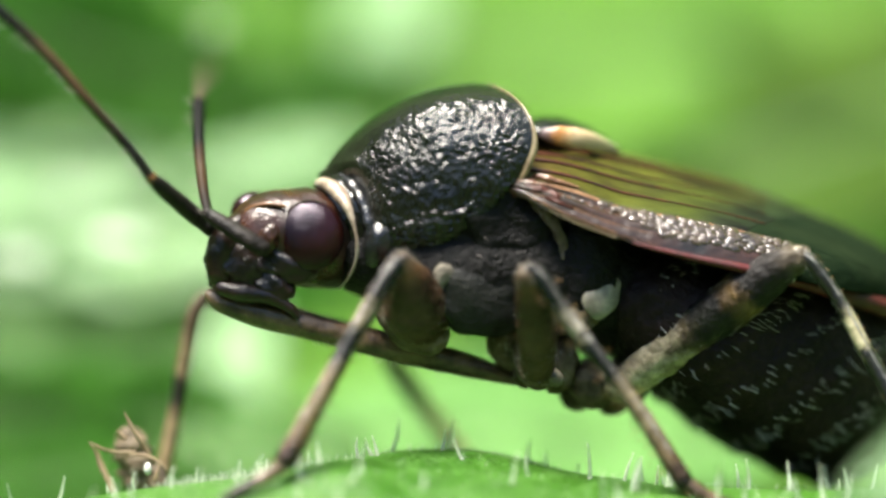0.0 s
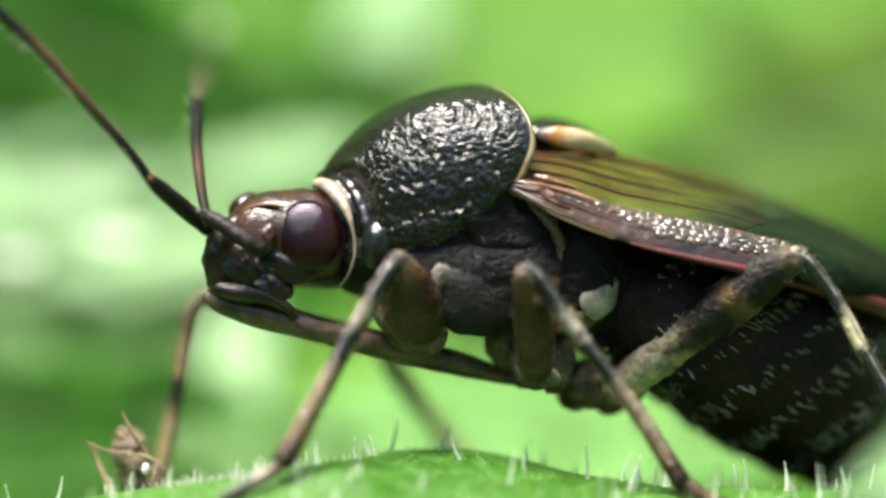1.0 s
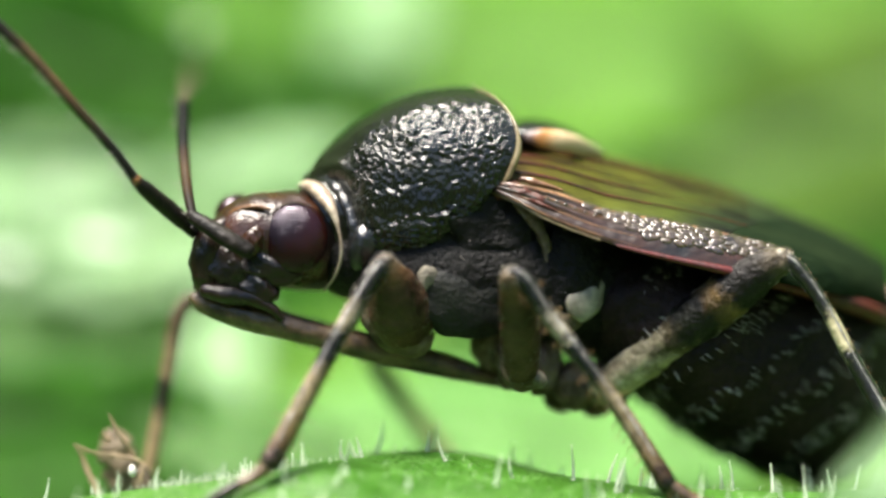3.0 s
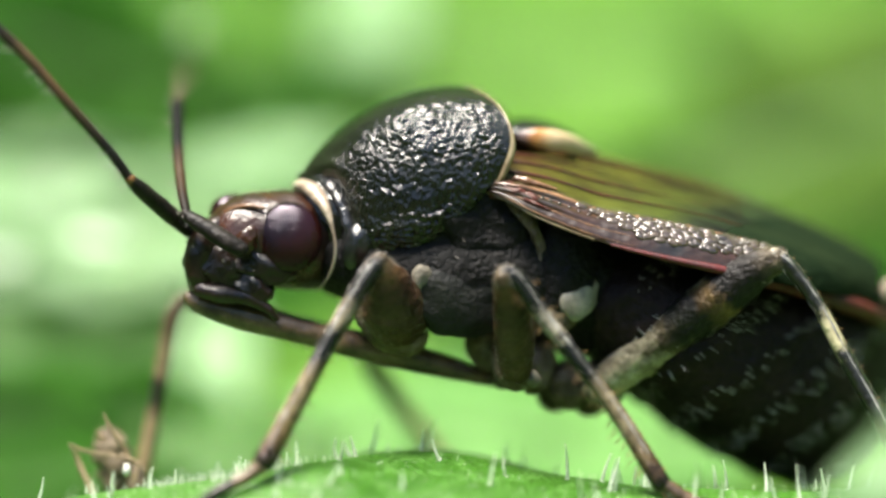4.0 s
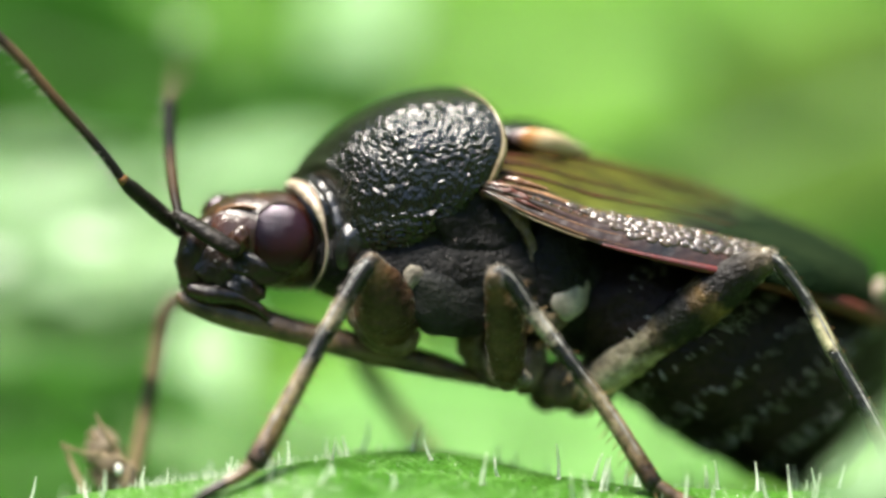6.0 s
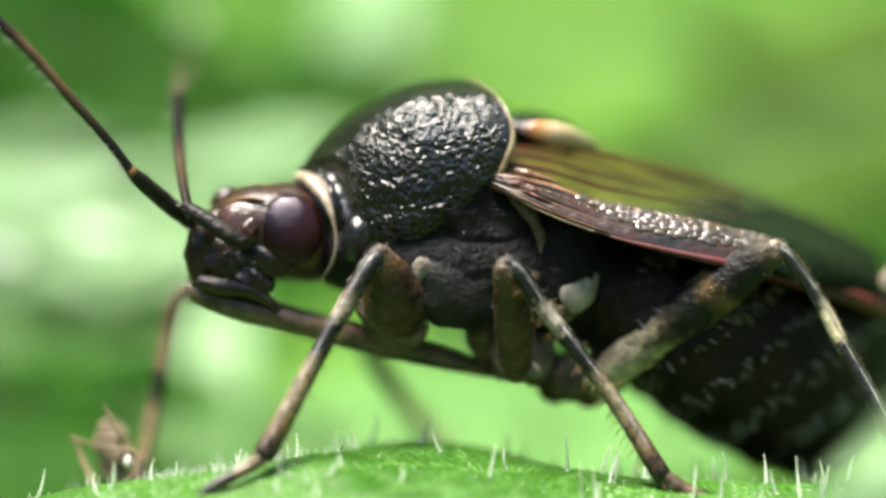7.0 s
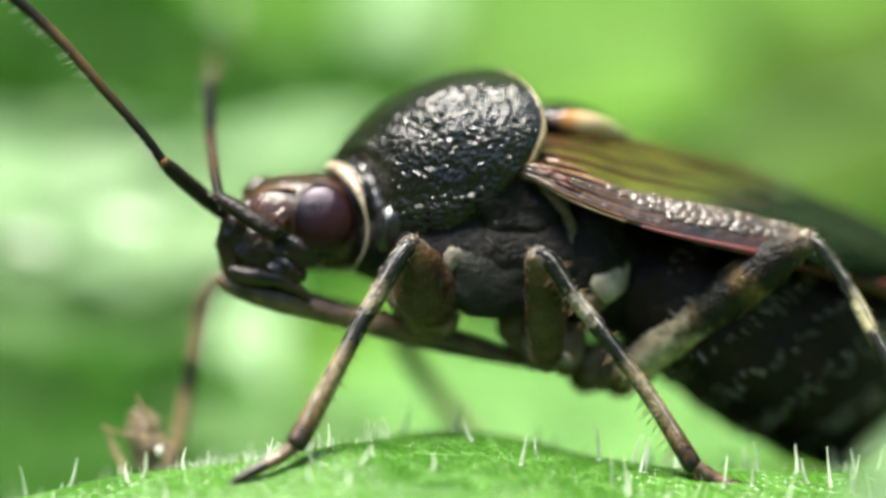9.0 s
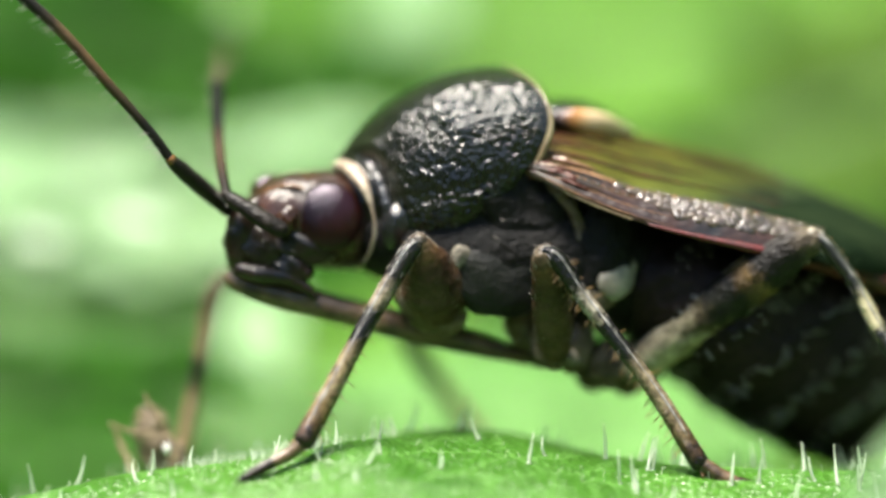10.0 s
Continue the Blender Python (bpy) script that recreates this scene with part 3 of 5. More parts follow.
def leaf_under():
    ob = root("leaf", (13.0, -1.0, -4.6), "fresh green hairy leaf, lumpy, under the bug", "leaf")
    grid = []
    nu, nv = 240, 110
    for i in range(nu + 1):
        u = i / nu
        x = -11 + 24 * u
        half = 6.0 * (math.sin(math.pi * min(max(u, 0.012), 0.988)) ** 0.45)
        half *= 1 + 0.03 * math.sin(u * 90)
        row = []
        for j in range(nv + 1):
            v = j / nv * 2 - 1
            y = -2.2 + half * v
            row.append((x, y, leaf_height(x, y)))
        grid.append(row)
    blade = part("blade", sheet(grid, 0.12), leaf_green, ob)
    line = [(x, -2.9 - 0.15 * math.sin(x * 0.5), leaf_height(x, -2.9) - 0.10, 0.22 - 0.008 * (13 - x)) for x in (-9, -5, -1, 3, 7, 11, 13)]
    part("midrib", tube(line, 10, 6), stem_green, ob, "pale green midrib")
    end = line[-1]
    part("petiole", tube([(13, -2.9, end[2], 0.3), (16, -2.6, end[2] + 0.2, 0.34), (19, -2, -8, 0.4), (20, -1, -25, 0.5), (20, 0, -49.5, 0.6)], 12, 8), stem_green, ob, "green leaf stalk rooted in the ground")
    # hairs that stand out singly
    shapes = []
    for k in range(4):
        v, f, a = spike((0, 0, -0.03), (0.04 * (k - 1.5), 0, 1.0), 0.06, 0.035 * (k - 1.2), 6)
        foot = blob((0, 0, 0), (0.09, 0.09, 0.06), rings=4, seg=6)
        bead = blob((0.04 * (k - 1.5), 0, 1.0), (0.028, 0.028, 0.04), rings=4, seg=6)
        v, f, a = join((v, f), foot, bead)
        me = bpy.data.meshes.new("hair")
        me.from_pydata([(p[0] * MM, p[1] * MM, p[2] * MM) for p in v], [], f)
        me.polygons.foreach_set("use_smooth", [True] * len(me.polygons))
        me.materials.append(hair_glass)
        shapes.append(me)
    rnd = random.Random(11)
    o = ROOTS[ob.name]
    spots = [(-4.75 + 0.23 * i + rnd.uniform(-0.1, 0.1), rnd.choice((rnd.uniform(-1.2, 0.6), rnd.uniform(0.6, 2.2))), rnd.uniform(0.15, 0.32)) for i in range(40)]
    spots += [(rnd.uniform(1.3, 4.0), rnd.uniform(-0.9, 0.3), rnd.uniform(0.16, 0.30)) for i in range(20)]
    spots += [(rnd.gauss(-1.6, 0.7), rnd.uniform(-1.4, 0.2), rnd.uniform(0.10, 0.2)) for i in range(18)]
    spots += [(rnd.uniform(-4.8, 4.8), rnd.uniform(-2.6, 2.3), rnd.uniform(0.08, 0.2)) for i in range(60)]
    for x, y, h in spots:
        hair = new("hair", rnd.choice(shapes))
        hair.parent = ob
        m = pose((x - o.x) * MM, (y - o.y) * MM, (leaf_height(x, y) - o.z) * MM, rnd.uniform(-12, 12), rnd.uniform(-20, 20), rnd.uniform(0, 360))
        hair.matrix_basis = m @ Matrix.Diagonal((0.29, 0.29, h, 1))
    tiny = []
    for k in range(1000):
        x, y = (rnd.uniform(-5, 5), rnd.uniform(-3.5, 2.3)) if k < 500 else (rnd.gauss(-1.7, 0.5), rnd.uniform(-1.0, 2.2))
        z = leaf_height(x, y)
        tiny.append(spike((x, y, z - 0.01), (x + rnd.uniform(-0.03, 0.03), y + rnd.uniform(-0.03, 0.03), z + rnd.uniform(0.03, 0.09)), 0.006, seg=3))
    part("down", join(*tiny), hair_glass, ob, "fine pale down", kind="stuff")


leaf_under()


# ---- leaves behind and before ----
def wild_leaf(label, at, size, lean, turn, material, bumps, spin=0.0, group="herb leaves behind the bug"):
    """A puckered leaf blade with midrib and stalk. at: its middle; size: half length, half width; lean: degrees back from upright."""
    foot = Vector((at[0], at[1] + 3.0, -HIGH / MM))
    ob = root("leaf", foot, label, "leaf", group)
    m = Matrix.Translation(at) @ Euler((radians(90 - lean), 0, radians(turn))).to_matrix().to_4x4() @ Matrix.Rotation(radians(spin), 4, "Z")
    a, b = size
    grid = []
    nu, nv = 60, 40
    for i in range(nu + 1):
        u = i / nu * 2 - 1
        half = b * max(0.02, (1 - abs(u) ** 2.6)) ** 0.6 * (1 + 0.035 * math.sin(u * 42))
        row = []
        for j in range(nv + 1):
            v = j / nv * 2 - 1
            x, y = u * a, v * half
            z = -0.06 * y * y / b + 0.03 * x * x / a
            k = min(1.0, b / 2.0)
            z -= 0.25 * k * math.exp(-(y / (0.3 * k)) ** 2)
            z += 0.16 * k * math.sin((x * 2.2 + abs(y) * 2.0) / k) * min(1.0, abs(y) / k)
            z += 0.25 * k * noise.noise(Vector((x * 0.7 / k + at[0], y * 0.7 / k + at[2], at[1])))
            for bx, by, h, w in bumps:
                z += h * math.exp(-((x - bx) ** 2 + (y - by) ** 2) / (w * w))
            row.append(m @ Vector((x, y, z)))
        grid.append(row)
    part("blade", sheet(grid, 0.1), material, ob)
    rib = [m @ Vector((x * a, 0, -0.06 * 0 + 0.03 * x * x * a - 0.25 * min(1.0, b / 2))) for x in (-0.95, -0.5, 0, 0.5, 0.95)]
    part("midrib", tube([(*p, 0.14 * min(1.0, b / 2)) for p in rib], 8, 4), stem_green, ob, "pale green midrib")
    p = rib[0]
    part("petiole", tube([(*p, 0.2 * min(1.0, b / 2)), (p.x + (p.x - at[0]) * 0.2, p.y + 1.5, p.z - 3, 0.25 * min(1.0, b / 2)), (foot.x, foot.y, -35, 0.4), (foot.x, foot.y, -49.8, 0.5)], 10, 8), stem_green, ob, "green leaf stalk rooted in the ground")
    return ob


# sunlit and shaded leaves differ by material: light and shade put into the colour
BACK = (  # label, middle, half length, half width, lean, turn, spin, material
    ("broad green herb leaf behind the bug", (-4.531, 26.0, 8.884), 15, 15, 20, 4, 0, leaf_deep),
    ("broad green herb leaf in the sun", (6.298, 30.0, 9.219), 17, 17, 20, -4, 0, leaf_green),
    ("small herb leaf, shade put into its deep green", (-4.41, 10.0, 2.087), 1.9, 0.95, 8, 8, 12, leaf_deep),
    ("small pale herb leaf, light put into its colour", (-2.013, 11.0, 2.224), 1.0, 0.32, 44, 0, -55, leaf_lime),
    ("small pale herb leaf, light put into its colour", (-0.535, 11.0, 2.338), 1.1, 0.42, 42, 0, 80, leaf_pale),
    ("small herb leaf, shade put into its deep green", (-1.70, 10.0, 1.50), 1.5, 0.52, 10, 0, 8, leaf_deep),
    ("pale puckered herb leaf, light put into its colour", (-4.139, 9.0, 0.701), 1.6, 0.85, 60, 8, 5, leaf_pale),
    ("small pale herb leaf, light put into its colour", (-1.672, 8.0, 0.858), 0.9, 0.34, 52, 0, 18, leaf_pale),
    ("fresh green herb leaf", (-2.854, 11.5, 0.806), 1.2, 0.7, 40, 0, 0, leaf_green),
    ("pale puckered herb leaf, light put into its colour", (-3.286, 8.5, 0.006), 1.6, 0.75, 62, 5, -8, leaf_pale),
    ("small upright herb leaf, light put into its pale colour", (-1.979, 7.0, -1.10), 1.15, 0.34, 54, 0, 86, leaf_pale),
    ("herb leaf, half shade put into its deep green", (-4.027, 9.0, -0.94), 1.2, 0.85, 10, 0, 30, leaf_deep),
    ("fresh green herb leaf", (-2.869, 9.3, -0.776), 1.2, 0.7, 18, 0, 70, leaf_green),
    ("herb leaf, half shade put into its deep green", (-3.193, 6.0, -1.634), 1.5, 0.6, 12, 0, 0, leaf_deep),
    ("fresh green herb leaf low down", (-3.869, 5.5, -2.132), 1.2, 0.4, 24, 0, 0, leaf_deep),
    ("herb leaf, half shade put into its deep green", (-1.892, 5.5, -1.918), 0.9, 0.45, 26, 0, 10, leaf_deep),
    ("lime green herb leaf, sunlight put into its colour", (-0.971, 9.3, -1.446), 1.4, 0.9, 44, 0, 30, leaf_lime),
    ("broad mint green herb leaf, sunlight put into its colour", (0.946, 6.0, -1.715), 2.6, 0.9, 48, 3, 0, leaf_mint),
    ("lime green herb leaf, sunlight put into its colour", (0.667, 12.0, 2.018), 2.6, 1.4, 30, 0, 0, leaf_lime),
    ("lime green herb leaf, sunlight put into its colour", (3.174, 13.0, 2.273), 2.4, 1.2, 30, -5, 0, leaf_lime),
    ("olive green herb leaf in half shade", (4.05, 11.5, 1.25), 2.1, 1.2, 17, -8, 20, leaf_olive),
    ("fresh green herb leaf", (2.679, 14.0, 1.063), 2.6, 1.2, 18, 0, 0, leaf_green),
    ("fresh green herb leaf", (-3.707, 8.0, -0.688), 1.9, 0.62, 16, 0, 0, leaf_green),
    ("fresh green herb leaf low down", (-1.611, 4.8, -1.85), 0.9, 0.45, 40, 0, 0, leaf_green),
    ("herb leaf, shade put into its deep green", (-3.304, 9.0, 1.841), 1.8, 0.75, 4, 0, -14, leaf_deep),
    # four tiny blades stand in for bright blurred glints
    ("tiny leaf tip painted whitish as a spot of light", (-3.051, 5.5, 0.139), 0.24, 0.2, 72, 0, 0, leaf_bright),
    ("tiny leaf tip painted whitish as a spot of light", (-4.029, 5.5, -0.059), 0.22, 0.18, 72, 0, 0, leaf_bright),
    ("tiny leaf tip painted whitish as a spot of light", (-3.59, 6.5, 0.6), 0.12, 0.10, 72, 0, 0, leaf_bright),
    ("tiny leaf tip painted whitish as a spot of light", (-2.171, 6.0, 2.155), 0.06, 0.05, 72, 0, 0, leaf_bright),
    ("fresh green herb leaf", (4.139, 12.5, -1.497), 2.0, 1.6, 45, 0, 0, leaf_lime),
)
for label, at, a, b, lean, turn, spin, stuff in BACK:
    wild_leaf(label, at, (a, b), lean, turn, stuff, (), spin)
wild_leaf("pale downy leaf standing before the bug", (4.05, -6.0, -2.12), (1.2, 0.62), 14, -10, leaf_pale, (), 52, "leaves before the bug")


# ---- the bug ----
BUG = "black plant bug with banded legs, standing on the leaf"
bug = root("plant_bug", (0, 1.0, -2.1), BUG, "insect")


def build_trunk():
    def rugged(v, s, a):
        up = max(0.0, math.cos(a * 0.9)) if a < math.pi else max(0.0, math.cos((2 * math.pi - a) * 0.9))
        fade = min(1.0, s * 14) * min(1.0, (1 - s) * 9)
        b = a if a < math.pi else 2 * math.pi - a
        fade *= 0.12 + 0.88 * min(1.0, max(0.0, (b - 0.55) / 0.25))  # smooth on top
        n1 = 0.6 - 2.2 * abs(noise.noise(Vector((v.x * 9, v.y * 11, v.z * 16))))
        n2 = 0.6 - 2.2 * abs(noise.noise(Vector((v.x * 20, v.y * 22, v.z * 32))))
        swell = math.exp(-((v.x + 0.80) / 0.15) ** 2 - ((v.z - 0.66) / 0.12) ** 2)
        n3 = noise.noise(Vector((v.x * 3.2, v.y * 3.2, v.z * 5)))
        coarse = 0.015 * n1 + 0.021 * n2 + 0.016 * n3
        return fade * (1 - 0.9 * swell) * coarse * (0.55 + 0.9 * abs(noise.noise(v * 2.2))) + 0.11 * swell

    # the hind margin runs back from the midline to the shoulder, then forward again below it
    turns, margin = zip(*glide([(0.0, -0.31), (0.28, -0.235), (0.545, -0.114), (0.846, 0.011), (1.104, 0.086), (1.308, 0.111), (1.47, 0.086), (1.57, 0.02), (2.1, -0.12), (math.pi, -0.34)], 6))

    def bowed(s, a):
        b = a if a < math.pi else 2 * math.pi - a
        k = max(0.0, (s - 0.5) / 0.5) ** 1.8
        return k * float(np.interp(b, turns, margin)) + max(0.0, 1 - s / 0.8) ** 2 * 0.40 * math.sin(min(b, math.pi / 2)) ** 1.3

    rows = [(-1.089, 0.66, 0.318, -0.045, 0.44, 0.86), (-0.926, 0.891, 0.307, -0.136, 0.64, 0.87), (-0.674, 1.131, 0.307, -0.186, 0.88, 0.89), (-0.372, 1.316, 0.327, -0.196, 1.05, 0.92),
            (-0.07, 1.427, 0.377, -0.146, 1.16, 0.95), (0.256, 1.472, 0.457, -0.02, 1.23, 1.0), (0.508, 1.476, 0.56, 0.19, 1.26, 1.03), (0.694, 1.466, 0.66, 0.42, 1.24, 1.05)]
    rows = [(x, top, mid, low, 0.93 * w, ym) for x, top, mid, low, w, ym in rows]
    shape = body(rows, 280, 480, 0.75, bowed, rugged, 0.7)
    pron = part("pronotum", shape, chitin, bug, "glossy black rugged pronotum")
    seg = 480
    ring = shape[0][-seg:]
    arc = ring[-120:] + ring[:150]
    part("rim", tube([(v.x + 0.008, v.y, v.z, 0.011 + 0.022 * math.exp(-((i - 39) / 3.5) ** 2)) for i, v in enumerate(arc[::6])], 8, 1), rim_horn, pron, "pale horn-coloured hind rim")
    # neck and front margin
    part("collar", body([(-1.099, 0.58, 0.257, -0.272, 0.34, 0.82), (-0.927, 0.72, 0.257, -0.297, 0.46, 0.83), (-0.675, 0.76, 0.257, -0.297, 0.55, 0.84)], 12, 64), chitin, bug)
    part("front_ring", tube([(-1.06, 0.95, 0.66, 0.05), (-0.98, 0.78, 0.665, 0.055), (-0.87, 0.58, 0.62, 0.06), (-0.75, 0.38, 0.49, 0.06), (-0.66, 0.25, 0.29, 0.06), (-0.64, 0.22, 0.045, 0.06), (-0.683, 0.32, -0.186, 0.05)], 18, 8, 1, 0.35), chitin_smooth, pron, "smooth shiny black front ring")
    # thorax side plates
    rough = lambda v, s, a: 0.022 * noise.noise(v * 2.5) + 0.004 * noise.noise(v * 16)
    part("thorax", body([(-0.877, 0.207, 0.005, -0.373, 0.48, 0.84), (-0.473, 0.257, -0.096, -0.523, 0.8, 0.88), (-0.07, 0.357, -0.171, -0.648, 0.98, 0.92), (0.332, 0.483, -0.221, -0.709, 1.06, 0.96), (0.734, 0.558, -0.221, -0.779, 1.1, 1.0), (1.137, 0.533, -0.246, -0.9, 1.12, 1.04), (1.54, 0.458, -0.297, -1.002, 1.12, 1.1), (1.844, 0.307, -0.398, -1.003, 1.05, 1.15)], 70, 96, 0.9, None, rough), pleura_black, bug, "dull black side of the thorax")
    part("propleuron", blob((-0.541, 0.22, 0.055), (0.16, 0.16, 0.25), (0, 20, -14), 24, 32, 0.10), chitin_smooth, bug, "smooth grey plate behind the head")
    part("mesopleuron", blob((0.45, 0.12, -0.30), (0.56, 0.22, 0.47), (0, -18, 8), 40, 50, 0.14), pleura_grey, bug, "dull dark grey plate")
    part("plate_seam", tube([(0.80, 0.0, 0.42, 0.05), (0.97, -0.05, 0.23, 0.055), (1.07, -0.03, 0.005, 0.055), (1.06, 0.0, -0.245, 0.045)], 12, 8, 1, 0.5), brown_limb, bug, "brown seam")
    part("epimeron", blob((0.62, 0.12, 0.22), (0.72, 0.2, 0.40), (0, 18, 6), 48, 64, 0.3), pleura_black, bug, "black uneven plate under the wing root")
    part("metapleuron", blob((1.306, 0.05, -0.145), (0.29, 0.18, 0.50), (0, 4, 6), 30, 40, 0.16), pleura_black, bug)
    part("scent_gland_plate", blob((1.42, -0.04, -0.41), (0.145, 0.065, 0.22), (0, 38, 14), 26, 30, 0.12, 0.35), white_waxy, bug, "waxy white plate behind the middle leg")
    part("gland_groove", blob((1.23, 0.0, -0.595), (0.15, 0.06, 0.13), (0, 30, 10), 22, 26, 0.15), brown_limb, bug, "brownish fold below the waxy plate")
    part("leg_socket", blob((0.01, -0.06, -0.24), (0.10, 0.06, 0.12), (0, 35, 12), 20, 24, 0.2, -0.3), socket_pale, bug, "pale leg socket")
    part("thorax_down", scatter_hairs(body([(-0.07, 0.457, -0.045, -0.648, 0.98, 0.92), (0.734, 0.608, -0.146, -0.799, 1.19, 1.0), (1.54, 0.458, -0.297, -1.002, 1.15, 1.1)], 20, 48), 45, 0.05, 0.0026, (0.5, 0, -0.6), 5, lambda p, n: p.y < 0.5 and p.z < 0.3), silver_hair, bug, "sparse pale down", kind="stuff")


def build_head():
    skull = body([(-2.076, -0.071, -0.171, -0.323, 0.06, 0.66), (-1.994, 0.146, -0.136, -0.398, 0.17, 0.66), (-1.883, 0.297, -0.07, -0.438, 0.24, 0.67), (-1.731, 0.448, 0.055, -0.372, 0.36, 0.69), (-1.529, 0.518, 0.106, -0.327, 0.43, 0.71), (-1.278, 0.543, 0.106, -0.337, 0.47, 0.73), (-1.027, 0.538, 0.106, -0.357, 0.49, 0.76), (-0.866, 0.478, 0.096, -0.337, 0.46, 0.78), (-0.786, 0.368, 0.081, -0.257, 0.4, 0.79), (-0.746, 0.232, 0.055, -0.146, 0.28, 0.8)], 84, 72, 0.95, None,
                 lambda v, s, a: 0.010 * noise.noise(v * 7))
    head = part("head", skull, head_brown, bug, "glossy red-brown head")
    part("eye", lens_eye((-1.17, 0.32, 0.12), (0.30, 0.14, 0.32), (-8, -12, -10)), eye_red, head, "large wine-red compound eye")
    part("eye", blob((-1.682, 1.05, 0.319), (0.22, 0.17, 0.20), (0, 0, 20), 28, 36), eye_red, head, "wine-red compound eye")
    # pale band behind the eyes
    part("hind_band", tube([(-1.125, 0.8, 0.58, 0.03), (-1.05, 0.6, 0.58, 0.058), (-0.94, 0.42, 0.51, 0.072), (-0.85, 0.26, 0.381, 0.05), (-0.782, 0.2, 0.185, 0.016), (-0.757, 0.21, -0.02, 0.015), (-0.808, 0.3, -0.206, 0.0125), (-0.915, 0.45, -0.352, 0.0101)], 12, 8, 1, 0.1), cream, head, "cream band behind the eyes")
    # face
    part("clypeus", tube([(-1.792, 0.56, 0.217, 0.1208), (-1.912, 0.52, 0.055, 0.1661), (-1.972, 0.5, -0.156, 0.1358), (-1.922, 0.5, -0.347, 0.0906)], 18, 8, 1.2, 0.12, 1), head_dark, head, "dark shiny face lobe")
    part("jaw_plate", blob((-1.77, 0.44, -0.146), (0.25, 0.13, 0.23), (0, 20, -10), 30, 36, 0.22), head_dark, head)
    part("cheek", blob((-1.427, 0.4, -0.136), (0.32, 0.15, 0.18), (0, 8, -8), 30, 36, 0.2), head_dark, head)
    part("buccula", blob((-1.50, 0.37, -0.33), (0.19, 0.10, 0.15), (0, 14, -8), 24, 30, 0.25), head_dark, head, "black plate under the cheek")
    part("socket", blob((-1.545, 0.26, 0.085), (0.10, 0.08, 0.13), (0, 20, 0), 18, 22, 0.25), head_brown, head, "orange-brown antenna socket")
    part("brow", tube([(-1.811, 0.5, 0.257, 0.0151), (-1.699, 0.44, 0.357, 0.0251), (-1.537, 0.37, 0.397, 0.0251), (-1.401, 0.32, 0.377, 0.0151)], 10, 6, 1, 0.1), brow_brown, head, "orange-brown brow line")
    part("labrum", tube([(-1.96, 0.42, -0.345, 0.07), (-1.77, 0.36, -0.385, 0.088), (-1.56, 0.34, -0.42, 0.066), (-1.38, 0.34, -0.50, 0.05), (-1.285, 0.34, -0.60, 0.03)], 14, 8, 1, 0.12, 4), head_dark, head, "black upper lip")
    ros = part("rostrum", tube([(-2.065, 0.6, -0.408, 0.0605), (-1.933, 0.56, -0.478, 0.1), (-1.58, 0.52, -0.58, 0.13), (-1.228, 0.5, -0.67, 0.12), (-0.85, 0.5, -0.775, 0.112)], 16, 8, 1, 0.06), rostrum_brown, bug, "long jointed brown beak laid back under the body")
    part("fine_hairs", scatter_hairs(tube([(-1.228, 0.5, -0.689, 0.1006), (-0.85, 0.5, -0.79, 0.0956), (-0.473, 0.5, -0.901, 0.0855), (-0.07, 0.52, -1.006, 0.0805)], 14, 8), 46, 0.09, 0.0028, (0.3, 0, -0.8), 13, lambda p, n: n.z < 0.2 and abs(n.y) < 0.8, (0.5, 1.0)), silver_hair, ros, "fine pale hairs", kind="stuff")
    part("joint", tube([(-0.865, 0.5, -0.765, 0.115), (-0.473, 0.5, -0.865, 0.125), (-0.07, 0.52, -0.96, 0.125)], 14, 8, 1, 0.06, 2), rostrum_brown, ros)
    part("joint", tube([(-0.081, 0.52, -0.96, 0.118), (0.282, 0.55, -1.055, 0.1), (0.645, 0.6, -1.17, 0.05)], 14, 8, 1, 0.06, 3), rostrum_brown, ros)


def build_antenna(name, label, pieces, hairs):
    """pieces: (part name, points, material)."""
    _, pts, m = pieces[0]
    ob = part(name, tube(pts, 14, 8, 1, 0.06, 3), m, bug, label)
    for k, (nm, pts, m) in enumerate(pieces[1:]):
        seg = tube(pts, 12, 10, 1, 0.05, k)
        part(nm, seg, m, ob)
    seg = tube(hairs[0], 12, 10)
    part("fine_hairs", scatter_hairs(seg, hairs[1], 0.11, 0.003, hairs[2], 9, lambda p, n: n.x + n.z < 0.0 and abs(n.y) < 0.8, (0.5, 1.0)), silver_hair, ob, "fine pale hairs", kind="stuff")


